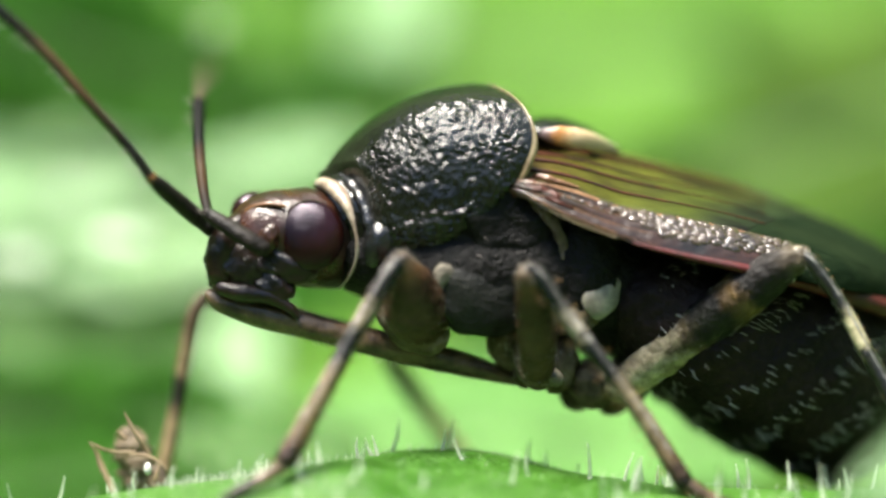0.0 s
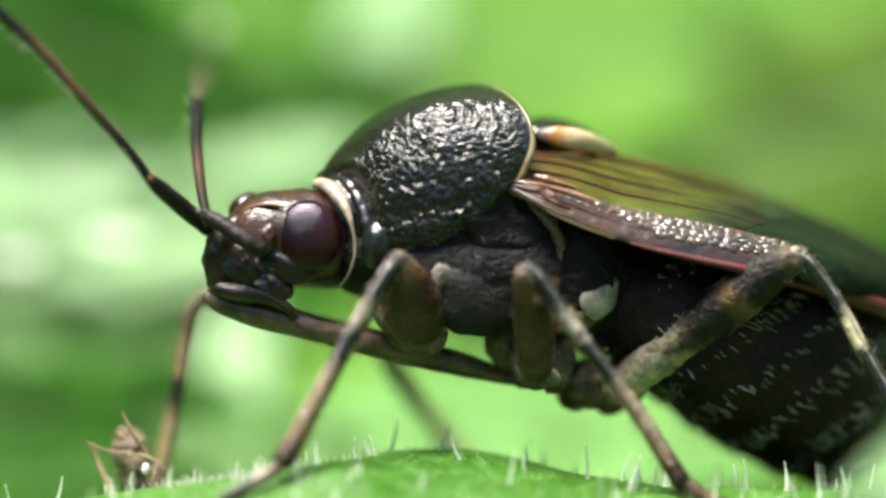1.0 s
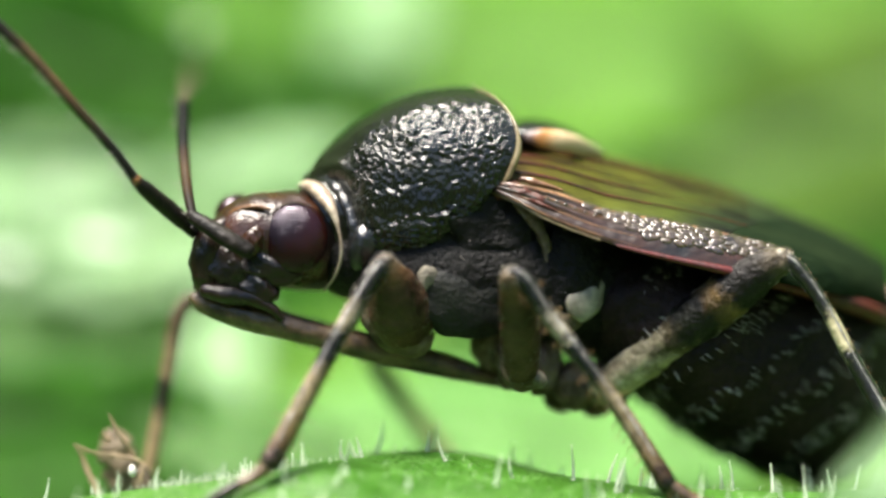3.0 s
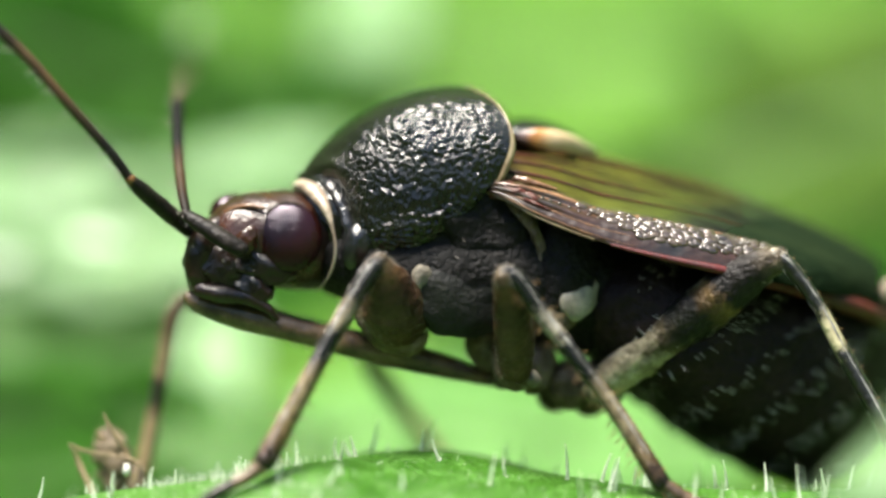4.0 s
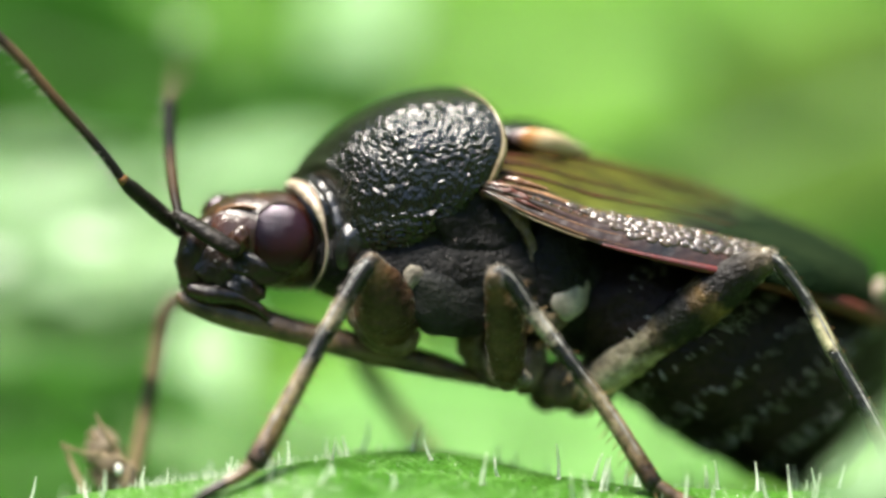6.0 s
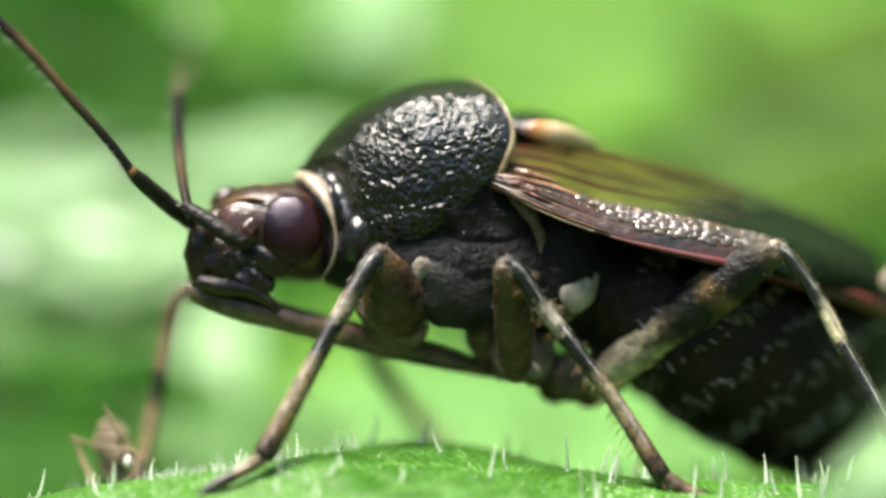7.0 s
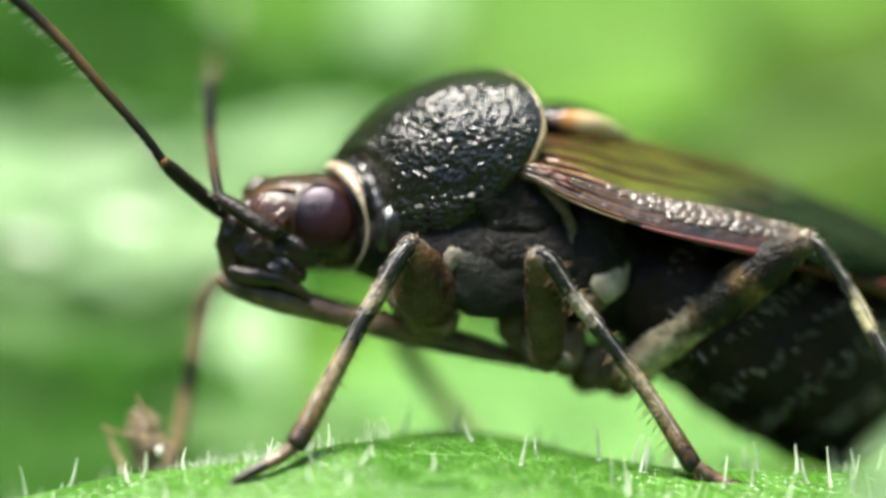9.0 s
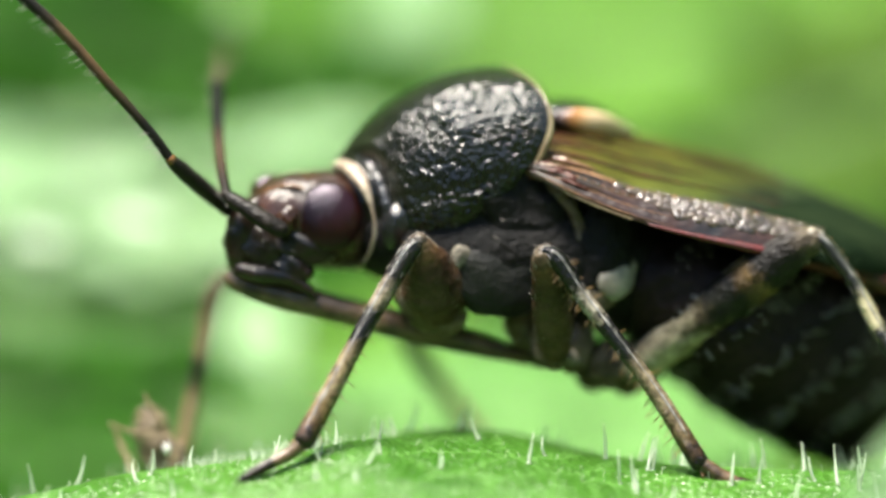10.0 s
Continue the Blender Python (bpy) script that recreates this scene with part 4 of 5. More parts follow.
def build_antennae():
    long = [(-2.555, 0.15, 0.616, 0.0451), (-2.743, 0.1, 0.876, 0.0426), (-3.107, 0.05, 1.296, 0.045), (-3.49, 0.0, 1.73, 0.05), (-3.915, -0.1, 2.117, 0.0549), (-4.259, -0.2, 2.439, 0.0549)]
    build_antenna("antenna", "long antenna stretched forward, dark with a brown middle", [
        ("base", [(-1.928, 0.75, 0.086, 0.05), (-2.075, 0.6, 0.196, 0.072), (-2.281, 0.4, 0.372, 0.078), (-2.467, 0.22, 0.536, 0.072), (-2.565, 0.15, 0.63, 0.052)], antenna_dark),
        ("joint_ring", [(-2.548, 0.16, 0.612, 0.055), (-2.57, 0.147, 0.637, 0.052)], brow_brown),
        ("second_joint", long, antenna_banded),
        ("third_joint", [(-4.259, -0.2, 2.449, 0.0349), (-4.652, -0.3, 2.745, 0.0299), (-5.094, -0.4, 2.94, 0.0249)], pale_tip)], (long, 90, (-0.8, -0.2, -0.3)))
    up = [(-2.077, 0.28, 0.336, 0.0426), (-2.125, 0.55, 0.559, 0.0478), (-2.172, 1.0, 0.942, 0.0532), (-2.19, 1.5, 1.314, 0.0611)]
    build_antenna("antenna", "raised antenna, dark with a brown middle and pale tip", [
        ("base", [(-1.582, 0.1, 0.005, 0.0701), (-1.723, 0.12, 0.085, 0.0801), (-1.925, 0.2, 0.216, 0.0752), (-2.087, 0.28, 0.321, 0.0552)], antenna_dark),
        ("second_joint", up, antenna_near),
        ("third_joint", [(-2.19, 1.5, 1.319, 0.0408), (-2.189, 2.6, 1.476, 0.0413), (-2.158, 4.2, 1.679, 0.0368)], pale_tip)], (up, 20, (-0.4, 0, 0.3)))


def build_leg(name, label, thigh, thigh_mat, shin, foot, bristles, coxa=None, shin_mat=None):
    """A leg: coxa and femur in one piece, then tibia, tarsus in three joints with claws, and bristles."""
    skin = tube(thigh, 20, 10, 0.85, 0.10)
    leg = part(name, skin, thigh_mat, bug, label)
    if bristles:
        down = Vector(thigh[-1][:3]) - Vector(thigh[0][:3])
        part("fuzz", scatter_hairs(skin, 130, 0.05, 0.003, tuple(down.normalized()), 31, lambda p, n: abs(n.y) < 0.6), silver_hair, leg, "short pale fuzz", kind="stuff")
    if coxa:
        part("coxa", tube(coxa, 18, 8, 0.9, 0.08), brown_limb, leg, "olive-brown coxa")
    t = tube(shin, 14, 14, 1, 0.05, 2)
    part("tibia", t, shin_mat or tibia_banded, leg, "tibia banded dark and pale")
    if bristles:
        down = Vector(shin[-1][:3]) - Vector(shin[0][:3])
        part("fuzz", scatter_hairs(t, 100, 0.05, 0.0024, tuple(down.normalized() * 1.1), 37, lambda p, n: abs(n.y) < 0.85), silver_hair, leg, "short pale fuzz", kind="stuff")
        across = Vector((-down.z, 0, down.x)).normalized()
        if across.z < 0:
            across = -across
        # thin pale tube stands in for the highlight along the tibia
        ridge = [(*(Vector(q[:3]) + across * q[3] * 0.42 + Vector((0, -q[3] * 0.86, 0))), 0.0085 * (1 + 0.4 * math.sin(7.0 * i))) for i, q in enumerate(glide(shin, 5)[1:-2])]
        part("highlight_line", tube(ridge, 6, 3, 1, 0.5), tibia_highlight, leg, "thin silvery line, a highlight painted along the tibia")
    n = len(foot)
    joints = [foot[0:2], foot[1:3], foot[2:]] if n >= 4 else [foot]
    for k, j in enumerate(joints):
        if len(j) < 2:
            continue
        part("tarsus", tube(j, 12, 6, 1, 0.08, k), rostrum_brown if k < 2 else head_dark, leg)
    e = foot[-1]
    d = (Vector(foot[-1][:3]) - Vector(foot[-2][:3])).normalized()
    for s in (-1, 1):
        a = Vector(e[:3])
        part("claw", tube([(*a, 0.014), (*(a + d * 0.05 + Vector((0, s * 0.03, 0.005))), 0.011), (*(a + d * 0.08 + Vector((0, s * 0.04, -0.03))), 0.003)], 6, 4), head_dark, leg)
    if bristles:
        line = glide(shin, 30)
        rnd = random.Random(len(name) + int(shin[0][0] * 100))
        hairs = []
        below, length, count = bristles
        for k in range(count):
            q = line[int((0.04 + 0.93 * k / count) * (len(line) - 2))]
            i0 = int((0.04 + 0.93 * k / count) * (len(line) - 2))
            ahead = Vector(line[i0 + 1][:3]) - Vector(line[i0][:3])
            ahead.normalize()
            off = Vector((ahead.z, 0, -ahead.x))
            if off.dot(Vector(below)) < 0:
                off = -off
            way = off * (1 if rnd.random() < 0.9 else -0.8) + ahead * rnd.uniform(0.15, 0.6) + Vector((0, rnd.uniform(-0.6, 0.6), 0))
            way.normalize()
            a = Vector(q[:3]) + way * q[3] * 0.6
            hairs.append(spike(a, a + way * (q[3] * 0.4 + length * (0.4 + 0.6 * k / count) * rnd.uniform(0.3, 1.25)), 0.0055, seg=4))
        part("bristles", join(*hairs), bristle_tan, leg, "tan bristles", kind="stuff")
        end, toe = Vector(shin[-1][:3]), Vector(foot[1][:3]) - Vector(foot[0][:3])
        for side in (-1, 1):
            way = (toe.normalized() + across * 0.7 * side + Vector((0, -0.5, 0))).normalized()
            part("spur", spike(end - way * 0.01 + across * 0.04 * side, end + way * 0.16, 0.016, 0.05, 6), bristle_tan, leg, "pale spur at the ankle")
    return leg


def build_legs():
    build_leg("foreleg", "foreleg with an olive femur", [(-0.20, 0.16, -0.64, 0.27), (-0.235, 0.04, -0.50, 0.30), (-0.285, -0.13, -0.32, 0.22), (-0.35, -0.27, -0.15, 0.125), (-0.375, -0.3, -0.09, 0.09)], femur_olive,
              [(-0.349, -0.3, -0.085, 0.0797), (-0.468, -0.33, -0.219, 0.092), (-0.657, -0.38, -0.532, 0.085), (-0.915, -0.46, -0.989, 0.08), (-1.162, -0.54, -1.46, 0.09), (-1.37, -0.6, -1.841, 0.105)],
              [(-1.36, -0.6, -1.841, 0.066), (-1.508, -0.62, -1.97, 0.06), (-1.647, -0.64, -2.039, 0.055), (-1.78, -0.66, -2.107, 0.05), (-1.904, -0.68, -2.176, 0.034)], ((0.75, 0, -0.55), 0.13, 54),
              [(-0.472, 0.35, -0.397, 0.2009), (-0.296, 0.28, -0.647, 0.2308), (-0.095, 0.25, -0.772, 0.1906)], tibia_fore)
    build_leg("middle_leg", "middle leg with a long bristly tibia", [(0.84, 0.0, -1.055, 0.15), (0.828, -0.2, -0.793, 0.1796), (0.796, -0.42, -0.492, 0.1592), (0.754, -0.58, -0.253, 0.1191), (0.744, -0.6, -0.194, 0.0893)], femur_olive,
              [(0.725, -0.6, -0.194, 0.0695), (0.848, -0.62, -0.243, 0.086), (1.071, -0.64, -0.565, 0.077), (1.418, -0.68, -1.011, 0.073), (1.764, -0.72, -1.482, 0.076), (2.119, -0.78, -2.055, 0.088)],
              [(2.119, -0.78, -2.055, 0.0693), (2.297, -0.8, -2.173, 0.0742), (2.455, -0.82, -2.242, 0.0643), (2.602, -0.84, -2.271, 0.0594), (2.725, -0.86, -2.31, 0.0396)], ((-0.7, 0, -0.6), 0.15, 95),
              [(0.76, 0.5, -0.825, 0.1811), (0.793, 0.3, -0.999, 0.1807), (0.856, 0.1, -1.121, 0.1502)])
    build_leg("hind_leg", "hind leg with a thick mottled femur", [(1.56, 0.25, -1.239, 0.1505), (1.881, 0.05, -0.996, 0.1801), (2.276, -0.15, -0.694, 0.2096), (2.669, -0.32, -0.393, 0.2191), (2.988, -0.45, -0.154, 0.169), (3.16, -0.5, -0.084, 0.1093)], femur_mid,
              [(3.12, -0.5, -0.035, 0.0696), (3.259, -0.52, -0.134, 0.0695), (3.506, -0.55, -0.467, 0.0621), (3.727, -0.6, -0.888, 0.0695), (4.046, -0.66, -1.458, 0.0744), (4.341, -0.72, -2.086, 0.0842)],
              [(4.341, -0.72, -2.086, 0.0694), (4.513, -0.74, -2.195, 0.0694), (4.66, -0.76, -2.248, 0.0644), (4.808, -0.78, -2.287, 0.0594), (4.93, -0.8, -2.331, 0.0396)], ((0.7, 0, 0.4), 0.06, 40), None, tibia_spotted)
    build_leg("foreleg", "foreleg with slim banded tibia, reaching forward", [(-0.732, 1.3, -0.808, 0.122), (-1.14, 1.4, -0.707, 0.1119), (-1.702, 1.55, -0.53, 0.0917), (-2.104, 1.7, -0.434, 0.0766)], femur_olive,
              [(-2.134, 1.7, -0.424, 0.0664), (-2.242, 1.72, -0.608, 0.0715), (-2.32, 1.75, -1.017, 0.0664), (-2.413, 1.78, -1.528, 0.0664), (-2.495, 1.8, -1.968, 0.0716)],
              [(-2.495, 1.8, -1.958, 0.0511), (-2.577, 1.8, -2.019, 0.0511), (-2.669, 1.8, -2.05, 0.046), (-2.756, 1.8, -2.081, 0.0409), (-2.822, 1.8, -2.101, 0.0307)], None, None, tibia_far)
    build_leg("middle_leg", "middle leg, slim and banded", [(0.49, 1.6, -0.505, 0.1326), (0.082, 1.8, -0.567, 0.1227), (-0.33, 2.4, -0.798, 0.0927), (-0.485, 2.6, -0.986, 0.0723)], femur_olive,
              [(-0.506, 2.6, -0.965, 0.0723), (-0.408, 2.7, -1.132, 0.0879), (-0.202, 2.9, -1.404, 0.0829), (-0.031, 3.0, -1.634, 0.0778), (0.197, 3.1, -1.968, 0.0727)],
              [(0.197, 3.1, -1.958, 0.0519), (0.28, 3.1, -2.01, 0.0519), (0.343, 3.1, -2.041, 0.0467), (0.405, 3.1, -2.062, 0.0416), (0.467, 3.1, -2.083, 0.026)], None, None, tibia_fading)
    # coxae and belly plates between the legs
    for at, r, t in (((1.035, 0.4, -1.04), (0.17, 0.16, 0.25), 12), ((1.337, 0.45, -1.192), (0.22, 0.2, 0.23), -18), ((1.652, 0.6, -1.164), (0.22, 0.2, 0.24), 10), ((0.712, 0.75, -0.964), (0.15, 0.18, 0.2), 0), ((0.735, 0.5, -1.142), (0.12, 0.14, 0.10), 15), ((0.60, 0.6, -0.86), (0.20, 0.2, 0.26), -25), ((1.19, 0.7, -1.306), (0.16, 0.16, 0.14), 25), ((1.519, 0.75, -1.368), (0.15, 0.16, 0.12), -10)):
        part("coxa", blob(at, r, (0, t, 0), 20, 26, 0.14), brown_limb, bug, "translucent olive coxa")
    part("trochanter", blob((0.971, 0.1, -1.136), (0.10, 0.09, 0.08), (0, 30, 0), 14, 18, 0.1), white_waxy, bug, "pale trochanter")


def build_abdomen():
    def rings(v, s, a):
        q = ((0.6 * v.x - 0.8 * v.z - 2.28) / 0.41) % 1.0
        return 0.050 * q ** 2 * min(1.0, (1 - q) * 12) - 0.02 + 0.016 * noise.noise(v * 6) + 0.010 * noise.noise(v * 15)
    shape = body([(1.542, 0.10, -0.45, -1.053, 1.08, 1.1), (1.893, 0.12, -0.52, -1.329, 1.30, 1.14), (2.346, 0.10, -0.66, -1.682, 1.44, 1.2), (2.801, 0.03, -0.80, -1.925, 1.46, 1.28), (3.257, -0.045, -0.902, -2.10, 1.36, 1.34), (3.665, -0.121, -0.904, -2.15, 1.26, 1.4), (4.028, -0.223, -0.855, -2.0, 1.02, 1.46), (4.295, -0.35, -0.756, -1.6, 0.6, 1.5), (4.38, -0.504, -0.707, -1.012, 0.25, 1.52)], 96, 96, 0.9, None, rings)
    ab = part("abdomen", shape, abdomen_dark, bug, "dark swollen hairy abdomen")
    row = lambda p: abs(((0.6 * p.x - 0.8 * p.z - 2.20) / 0.41 + 0.5) % 1.0 - 0.5)
    part("hairs", scatter_hairs(shape, 430, 0.085, 0.0036, (0.87, 0.0, -0.5), 21, lambda p, n: p.y < 0.7 and p.x > 1.9 and p.z < -0.1 and row(p) < 0.20 + 0.16 * noise.noise(p * 2.6), (0.15, 0.35)), white_hair, ab, "rows of short silvery hairs", kind="stuff")
    part("side_edge", tube([(2.727, -0.08, -0.205, 0.05), (3.178, -0.06, -0.295, 0.06), (3.632, 0.05, -0.42, 0.0801), (3.995, 0.3, -0.547, 0.0803), (4.211, 0.6, -0.65, 0.0504)], 12, 8, 1, 0.1), red_edge, ab, "red edge of the abdomen")


def wing_grid():
    """Rows along the forewing: from the midline over the fold to the costal edge."""
    # x, top, fold, edge heights, half width at the fold, midplane
    rows = [(0.486, 1.0, 1.0), (0.48, 0.05, 0.615), (0.48, 0.02, 0.555)], [(0.764, 1.0, 0.975), (0.754, -0.12, 0.594), (0.753, -0.18, 0.444)], [(1.145, 1.04, 0.945), (1.128, -0.16, 0.524), (1.076, -0.32, 0.274)], [(1.601, 1.08, 0.865), (1.576, -0.2, 0.374), (1.572, -0.42, 0.085)], \
        [(2.11, 1.14, 0.735), (2.074, -0.24, 0.284), (2.068, -0.46, -0.045)], [(2.619, 1.2, 0.604), (2.572, -0.24, 0.184), (2.615, -0.46, -0.164)], [(3.129, 1.26, 0.411), (3.072, -0.2, 0.055), (3.115, -0.38, -0.274)], \
        [(3.537, 1.32, 0.245), (3.476, -0.1, -0.07), (3.52, -0.22, -0.354)], [(3.896, 1.38, 0.075), (3.84, 0.2, -0.195), (3.888, 0.16, -0.421)], [(4.184, 1.44, -0.10), (4.146, 0.7, -0.323), (4.174, 0.66, -0.524)]
    return rows


def build_wings():
    across = glide([np.array(r).reshape(-1) for r in wing_grid()], 22)
    for side, label in ((1, "folded forewing, olive brown and glossy"), (-1, "folded forewing, olive brown with smoky end")):
        top, low = [], []
        n = len(across)
        for i, q in enumerate(across):
            a, b, c = Vector(q[0:3]), Vector(q[3:6]), Vector(q[6:9])
            ym = a.y
            roof, wall = [], []
            for j in range(29):
                t = j / 28
                m = a.lerp(b, 0.5) + Vector((0, 0, 0.12))
                p = a * (1 - t) ** 2 + m * (2 * t * (1 - t)) + b * t * t
                p = p + Vector((0, 0, 0.010 * math.cos(t * 21) * min(1, (1 - i / n) * 2) + 0.006 * noise.noise(p * 7)))
                roof.append(p)
            for j in range(41):
                t = j / 40
                m = b.lerp(c, 0.45) + Vector((0, -0.075, 0.038))
                p = b * (1 - t) ** 2 + m * (2 * t * (1 - t)) + c * t * t
                p = p + Vector((0, -0.006 * noise.noise(Vector((p.x * 7, 0, p.z * 12))) - 0.012 * math.exp(-((t - 0.16) / 0.05) ** 2) * (1 - i / n) + 0.02 * math.cos(t * 18.8) * max(0.0, 1 - 2.2 * i / n), 0.0))
                wall.append(p)
            flip = (lambda p: p) if side == 1 else (lambda p: Vector((p.x, 2 * ym - p.y + 0.02, p.z - 0.01)))
            top.append([flip(p) for p in roof])
            low.append([flip(p) for p in wall])
        k = int(n * 0.72)

        def cover(g):
            return sheet([r[::-1] for r in g] if side == 1 else g, 0.02)

        def stretch_rows(lo, hi, count):
            """The roof between two slanting lines, lo(j) to hi(j)."""
            out = []
            for i in range(count):
                row = []
                for j in range(29):
                    f = lo(j) + (hi(j) - lo(j)) * i / (count - 1)
                    i0 = min(int(f), n - 2)
                    row.append(top[i0][j].lerp(top[i0 + 1][j], f - i0))
                out.append(row)
            return out

        slant = lambda j: k + n * 0.04 - n * 0.18 * (j / 28)
        verts, faces = cover(stretch_rows(lambda j: 0, slant, 130))
        fade = [i // 29 / 129 for i in range(130 * 29)]
        wing = part("forewing", (verts, faces, fade + fade), wing_top, bug, label)
        part("membrane", cover(stretch_rows(slant, lambda j: n - 1, 60)), wing_cell, wing, "smoky dark wing end")
        part("costal_margin", cover(low[:int(n * 0.66) + 1]), wing_side, wing, "glossy red-brown pitted margin")
        part("membrane_side", cover(low[int(n * 0.66):]), wing_cell, wing, "smoky dark wing end")
        part("fold", tube([(p[0].x, p[0].y - 0.01 * side, p[0].z - 0.02, 0.034 - 0.02 * i / 17) for i, p in enumerate(low[:int(n * 0.66):8])], 10, 4, 1, 0.15), fold_ridge, wing, "pale pinkish fold ridge")
        part("edge_vein", tube([(r[-1].x, r[-1].y, r[-1].z, 0.010) for r in low[:int(n * 0.36):8]], 8, 4), rim_horn, wing, "thin pale edge vein")
        part("red_edge", tube([(r[-1].x, r[-1].y, r[-1].z, 0.012 + 0.03 * min(1.0, i / 5)) for i, r in enumerate(low[int(n * 0.36):int(n * 0.68):8])], 8, 4), red_edge, wing, "dark red edge")
        for t, w in ((4, 0.024), (14, 0.012), (27, 0.014), (36, 0.012)):
            part("ridge", tube([(r[t].x, r[t].y, r[t].z, w * min(1.0, 0.3 + 0.25 * i) * max(0.15, 1 - 0.8 * i / 12)) for i, r in enumerate(low[4:int(n * 0.42):7])], 8, 4), fold_ridge, wing, "pale brown ridge")
        rnd = random.Random(8)
        beads = []
        for q in range(18, int(n * 0.34), 4):
            beads.append(blob(low[q][15], (0.020, 0.012, 0.016), (0, 14, 0), 6, 8))
        for t in (3, 6, 9, 12, 15, 18, 21, 24):
            for q in range(int(n * (0.27 + 0.006 * t)) + (t % 2) * 2, int(n * (0.74 - 0.006 * t)), 4):
                at = low[min(n - 1, q + rnd.choice((-1, 0, 0, 1)))][max(2, t + rnd.choice((-1, 0, 1)))]
                w = rnd.uniform(0.7, 1.25)
                beads.append(blob(at, (0.058 * w, 0.016, 0.034 * w), (-52 + 0.9 * t, 20 + rnd.uniform(-12, 12), 0), 8, 12))
        part("pebbling", join(*beads), wing_pebble, wing, "tiny glossy pebbled swellings", kind="stuff")
        for t in (4, 9, 13, 18, 23):
            part("vein", tube([(r[t].x, r[t].y, r[t].z + 0.004, 0.034 * max(0.2, 1 - i / 15)) for i, r in enumerate(top[2:int(k * 0.9):8])], 6, 4), wing_vein, wing)
    for pts, coat in (([(0.72, 0.02, 0.61, 0.015), (0.86, -0.06, 0.635, 0.035), (1.0, -0.10, 0.60, 0.03), (1.2, -0.12, 0.545, 0.008)], fold_ridge),
                      ([(0.70, -0.04, 0.53, 0.012), (0.82, -0.16, 0.50, 0.03), (0.98, -0.26, 0.43, 0.02), (1.15, -0.32, 0.36, 0.006)], hinge_red)):
        part("hinge_ridge", tube(pts, 10, 8, 1, 0.4), coat, bug, "shiny ridge at the wing root")
    part("wing_hinge", tube([(0.50, 0.14, 0.48, 0.06), (0.66, -0.02, 0.53, 0.08), (0.82, -0.15, 0.53, 0.06), (1.02, -0.25, 0.45, 0.03)], 14, 8, 1, 0.6), hinge_red, bug, "reddish wing hinge")
    scut = part("scutellum", body([(0.662, 1.091, 0.954, 0.838, 0.5, 1.05), (0.838, 1.176, 1.03, 0.95, 0.54, 1.06), (1.04, 1.18, 1.03, 0.94, 0.52, 1.08), (1.269, 1.11, 0.99, 0.91, 0.4, 1.1), (1.473, 0.992, 0.886, 0.775, 0.22, 1.12), (1.592, 0.887, 0.841, 0.776, 0.06, 1.13)], 50, 60, 0.9, None, lambda v, s, a: 0.008 * noise.noise(v * 8)), chitin, bug, "glossy black scutellum")
    part("spot", tube([(0.90, 0.50, 1.02, 0.05), (1.05, 0.48, 1.005, 0.085), (1.24, 0.54, 0.975, 0.088), (1.42, 0.70, 0.925, 0.064), (1.56, 0.90, 0.885, 0.03)], 18, 8, 0.45, 0.08), cream_orange, scut, "cream and orange side spot")
    part("pale_tail_spot", blob((4.209, 0.75, -0.358), (0.06, 0.08, 0.12), (0, 20, 0), 14, 18, 0.1), cream, bug, "pale spot at the wing end")


build_trunk()
build_head()
build_antennae()
build_legs()
build_abdomen()
build_wings()


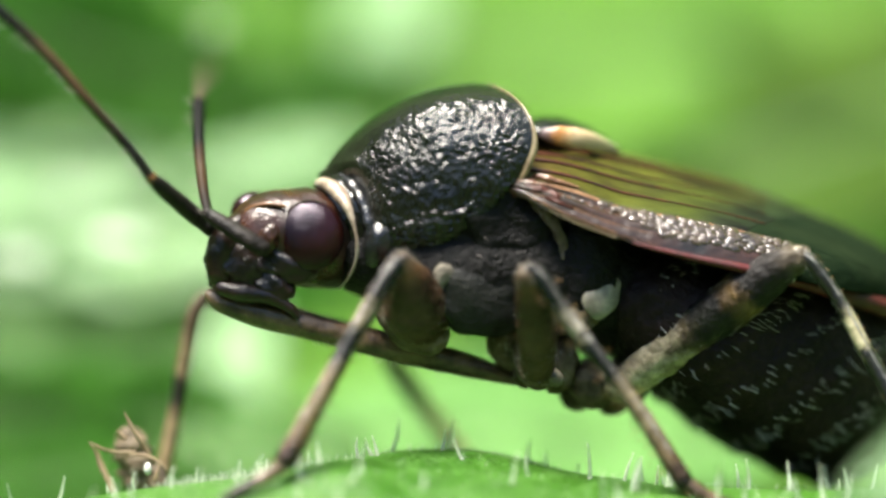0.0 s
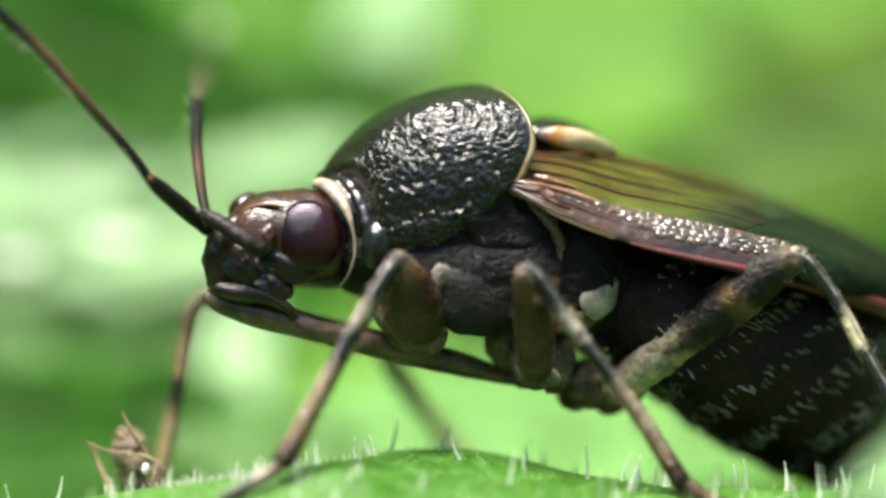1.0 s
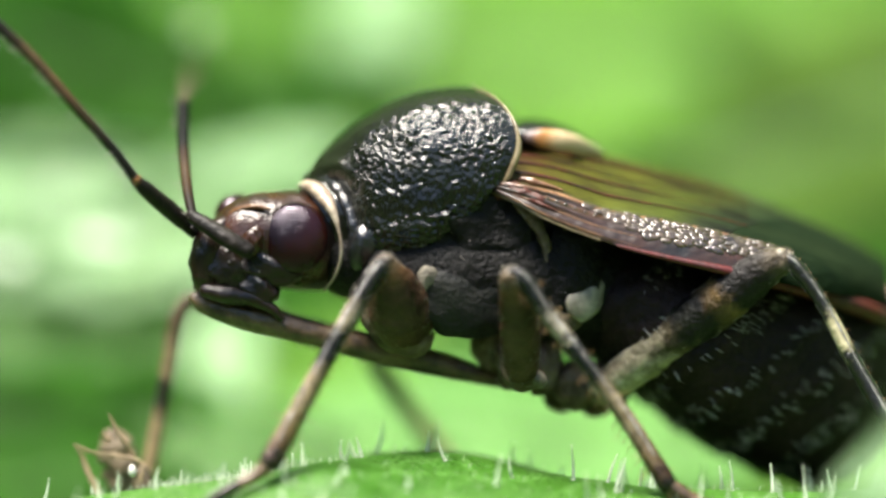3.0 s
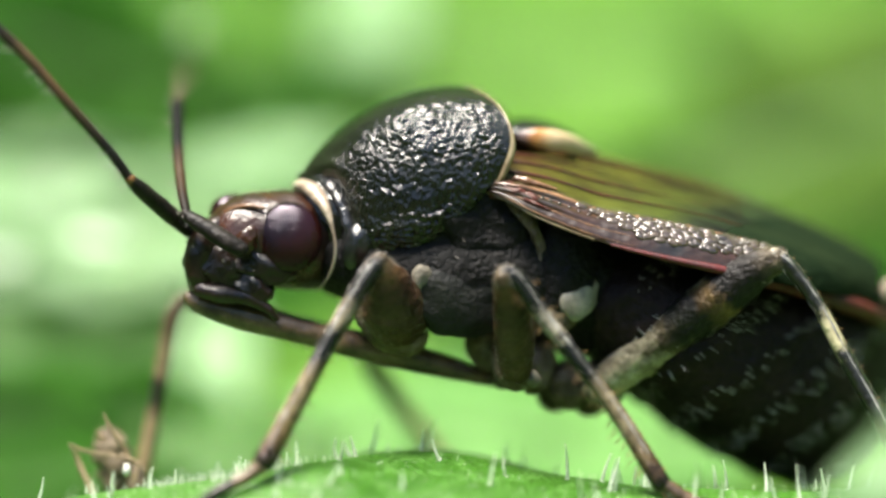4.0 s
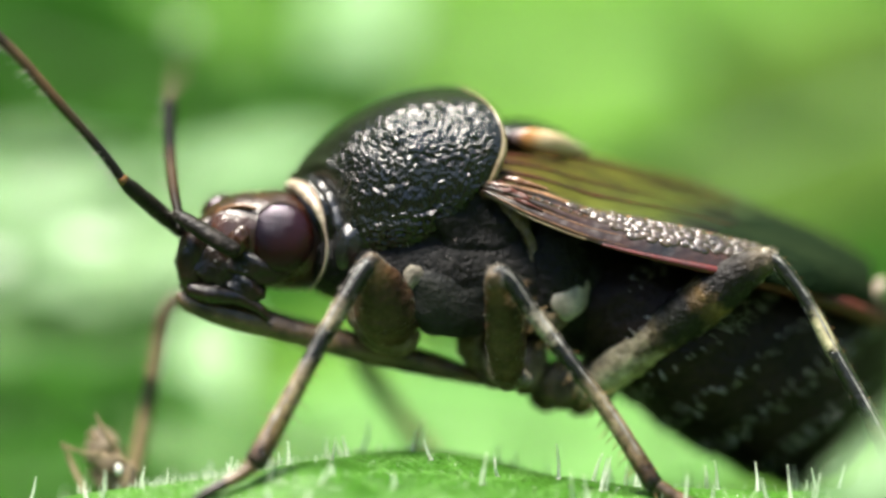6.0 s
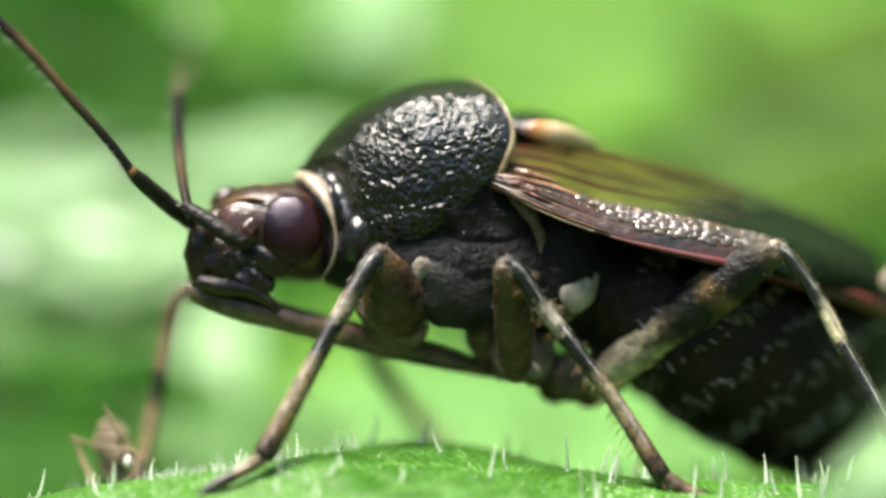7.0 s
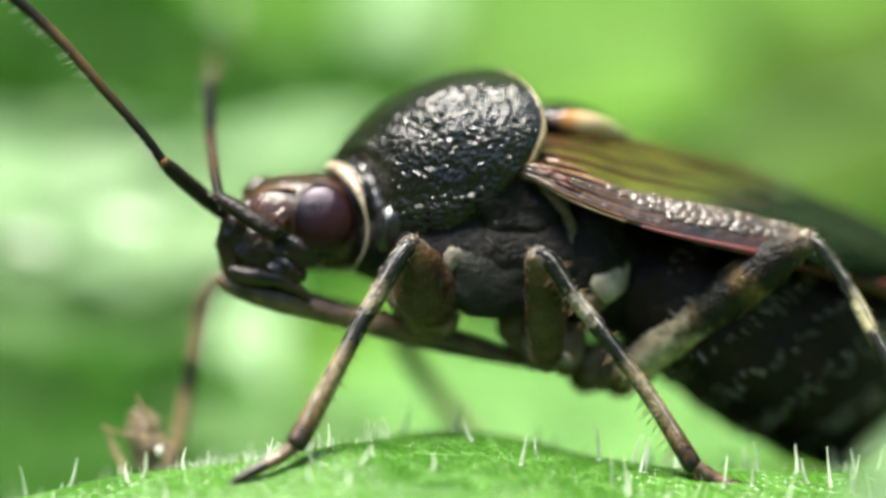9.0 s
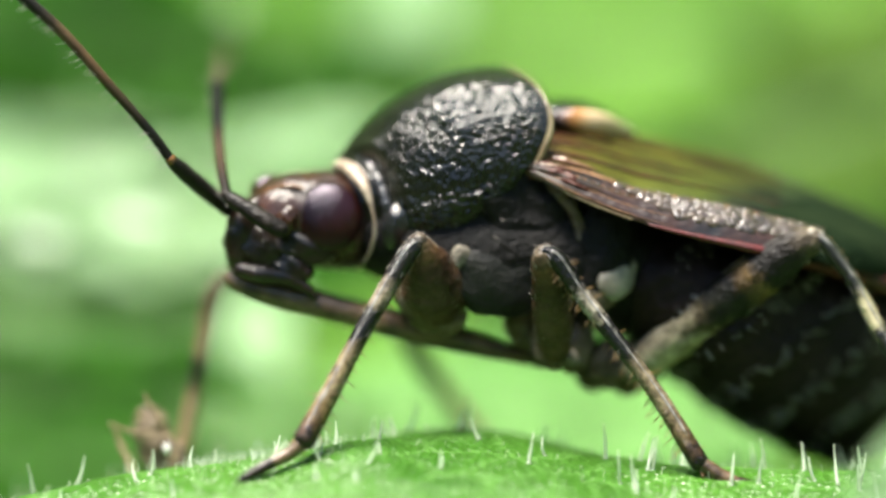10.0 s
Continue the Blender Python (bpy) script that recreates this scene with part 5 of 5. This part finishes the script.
# ---- dry flower remains beside the bug ----
def dry_calyx():
    at = (-2.719, 0.7, -2.038)
    ob = root("dry_calyx", at, "dry brown calyx with thin pointed sepals, on the leaf", "dead flower")
    part("cup", tube([(-2.70, 0.9, -2.16, 0.10), (-2.715, 0.9, -2.04, 0.15), (-2.75, 0.9, -1.88, 0.17), (-2.79, 0.9, -1.75, 0.155), (-2.815, 0.9, -1.67, 0.11)], 18, 8, 0.8, 0.35, 2), dry_brown, ob, "shrivelled brown cup")
    part("stub", tube([(-2.53, 0.6, -2.217, 0.08), (-2.53, 0.6, -2.08, 0.09), (-2.545, 0.6, -1.96, 0.06)], 12, 6, 1, 0.4), dry_brown, ob, "dark dry stalk")
    for pts in ([(-2.737, 0.5, -1.806, 0.014), (-2.912, 0.48, -1.806, 0.015), (-3.037, 0.46, -1.77, 0.014), (-3.147, 0.44, -1.714, 0.005)], [(-2.605, 0.45, -1.835, 0.0201), (-2.704, 0.42, -1.684, 0.0201), (-2.774, 0.4, -1.563, 0.0151), (-2.834, 0.4, -1.442, 0.004)],
                [(-2.989, 0.5, -2.058, 0.014), (-3.05, 0.52, -1.932, 0.015), (-3.09, 0.52, -1.807, 0.012), (-3.14, 0.5, -1.726, 0.005)], [(-2.915, 0.55, -2.21, 0.0201), (-2.982, 0.6, -2.06, 0.0252), (-3.053, 0.62, -1.884, 0.0151), (-3.074, 0.62, -1.784, 0.005)],
                [(-2.831, 0.6, -1.688, 0.0252), (-2.881, 0.58, -1.647, 0.0201), (-2.9, 0.56, -1.616, 0.005)], [(-2.776, 0.45, -1.83, 0.014), (-2.644, 0.42, -1.835, 0.016), (-2.523, 0.4, -1.894, 0.012), (-2.442, 0.38, -1.964, 0.005)], [(-2.558, 0.4, -2.055, 0.0151), (-2.523, 0.4, -1.93, 0.0126), (-2.512, 0.4, -1.834, 0.004)]):
        part("sepal", tube(pts, 8, 8, 0.6, 0.3), dry_straw, ob, "thin straw-coloured sepal")
    part("bead", blob((-2.62, 0.32, -1.953), (0.036, 0.036, 0.055), (0, 0, 0), 12, 16, 0.15), bead_white, ob, "tiny shiny white bead")


dry_calyx()


def motions():
    """Nothing moves but the camera."""


motions()
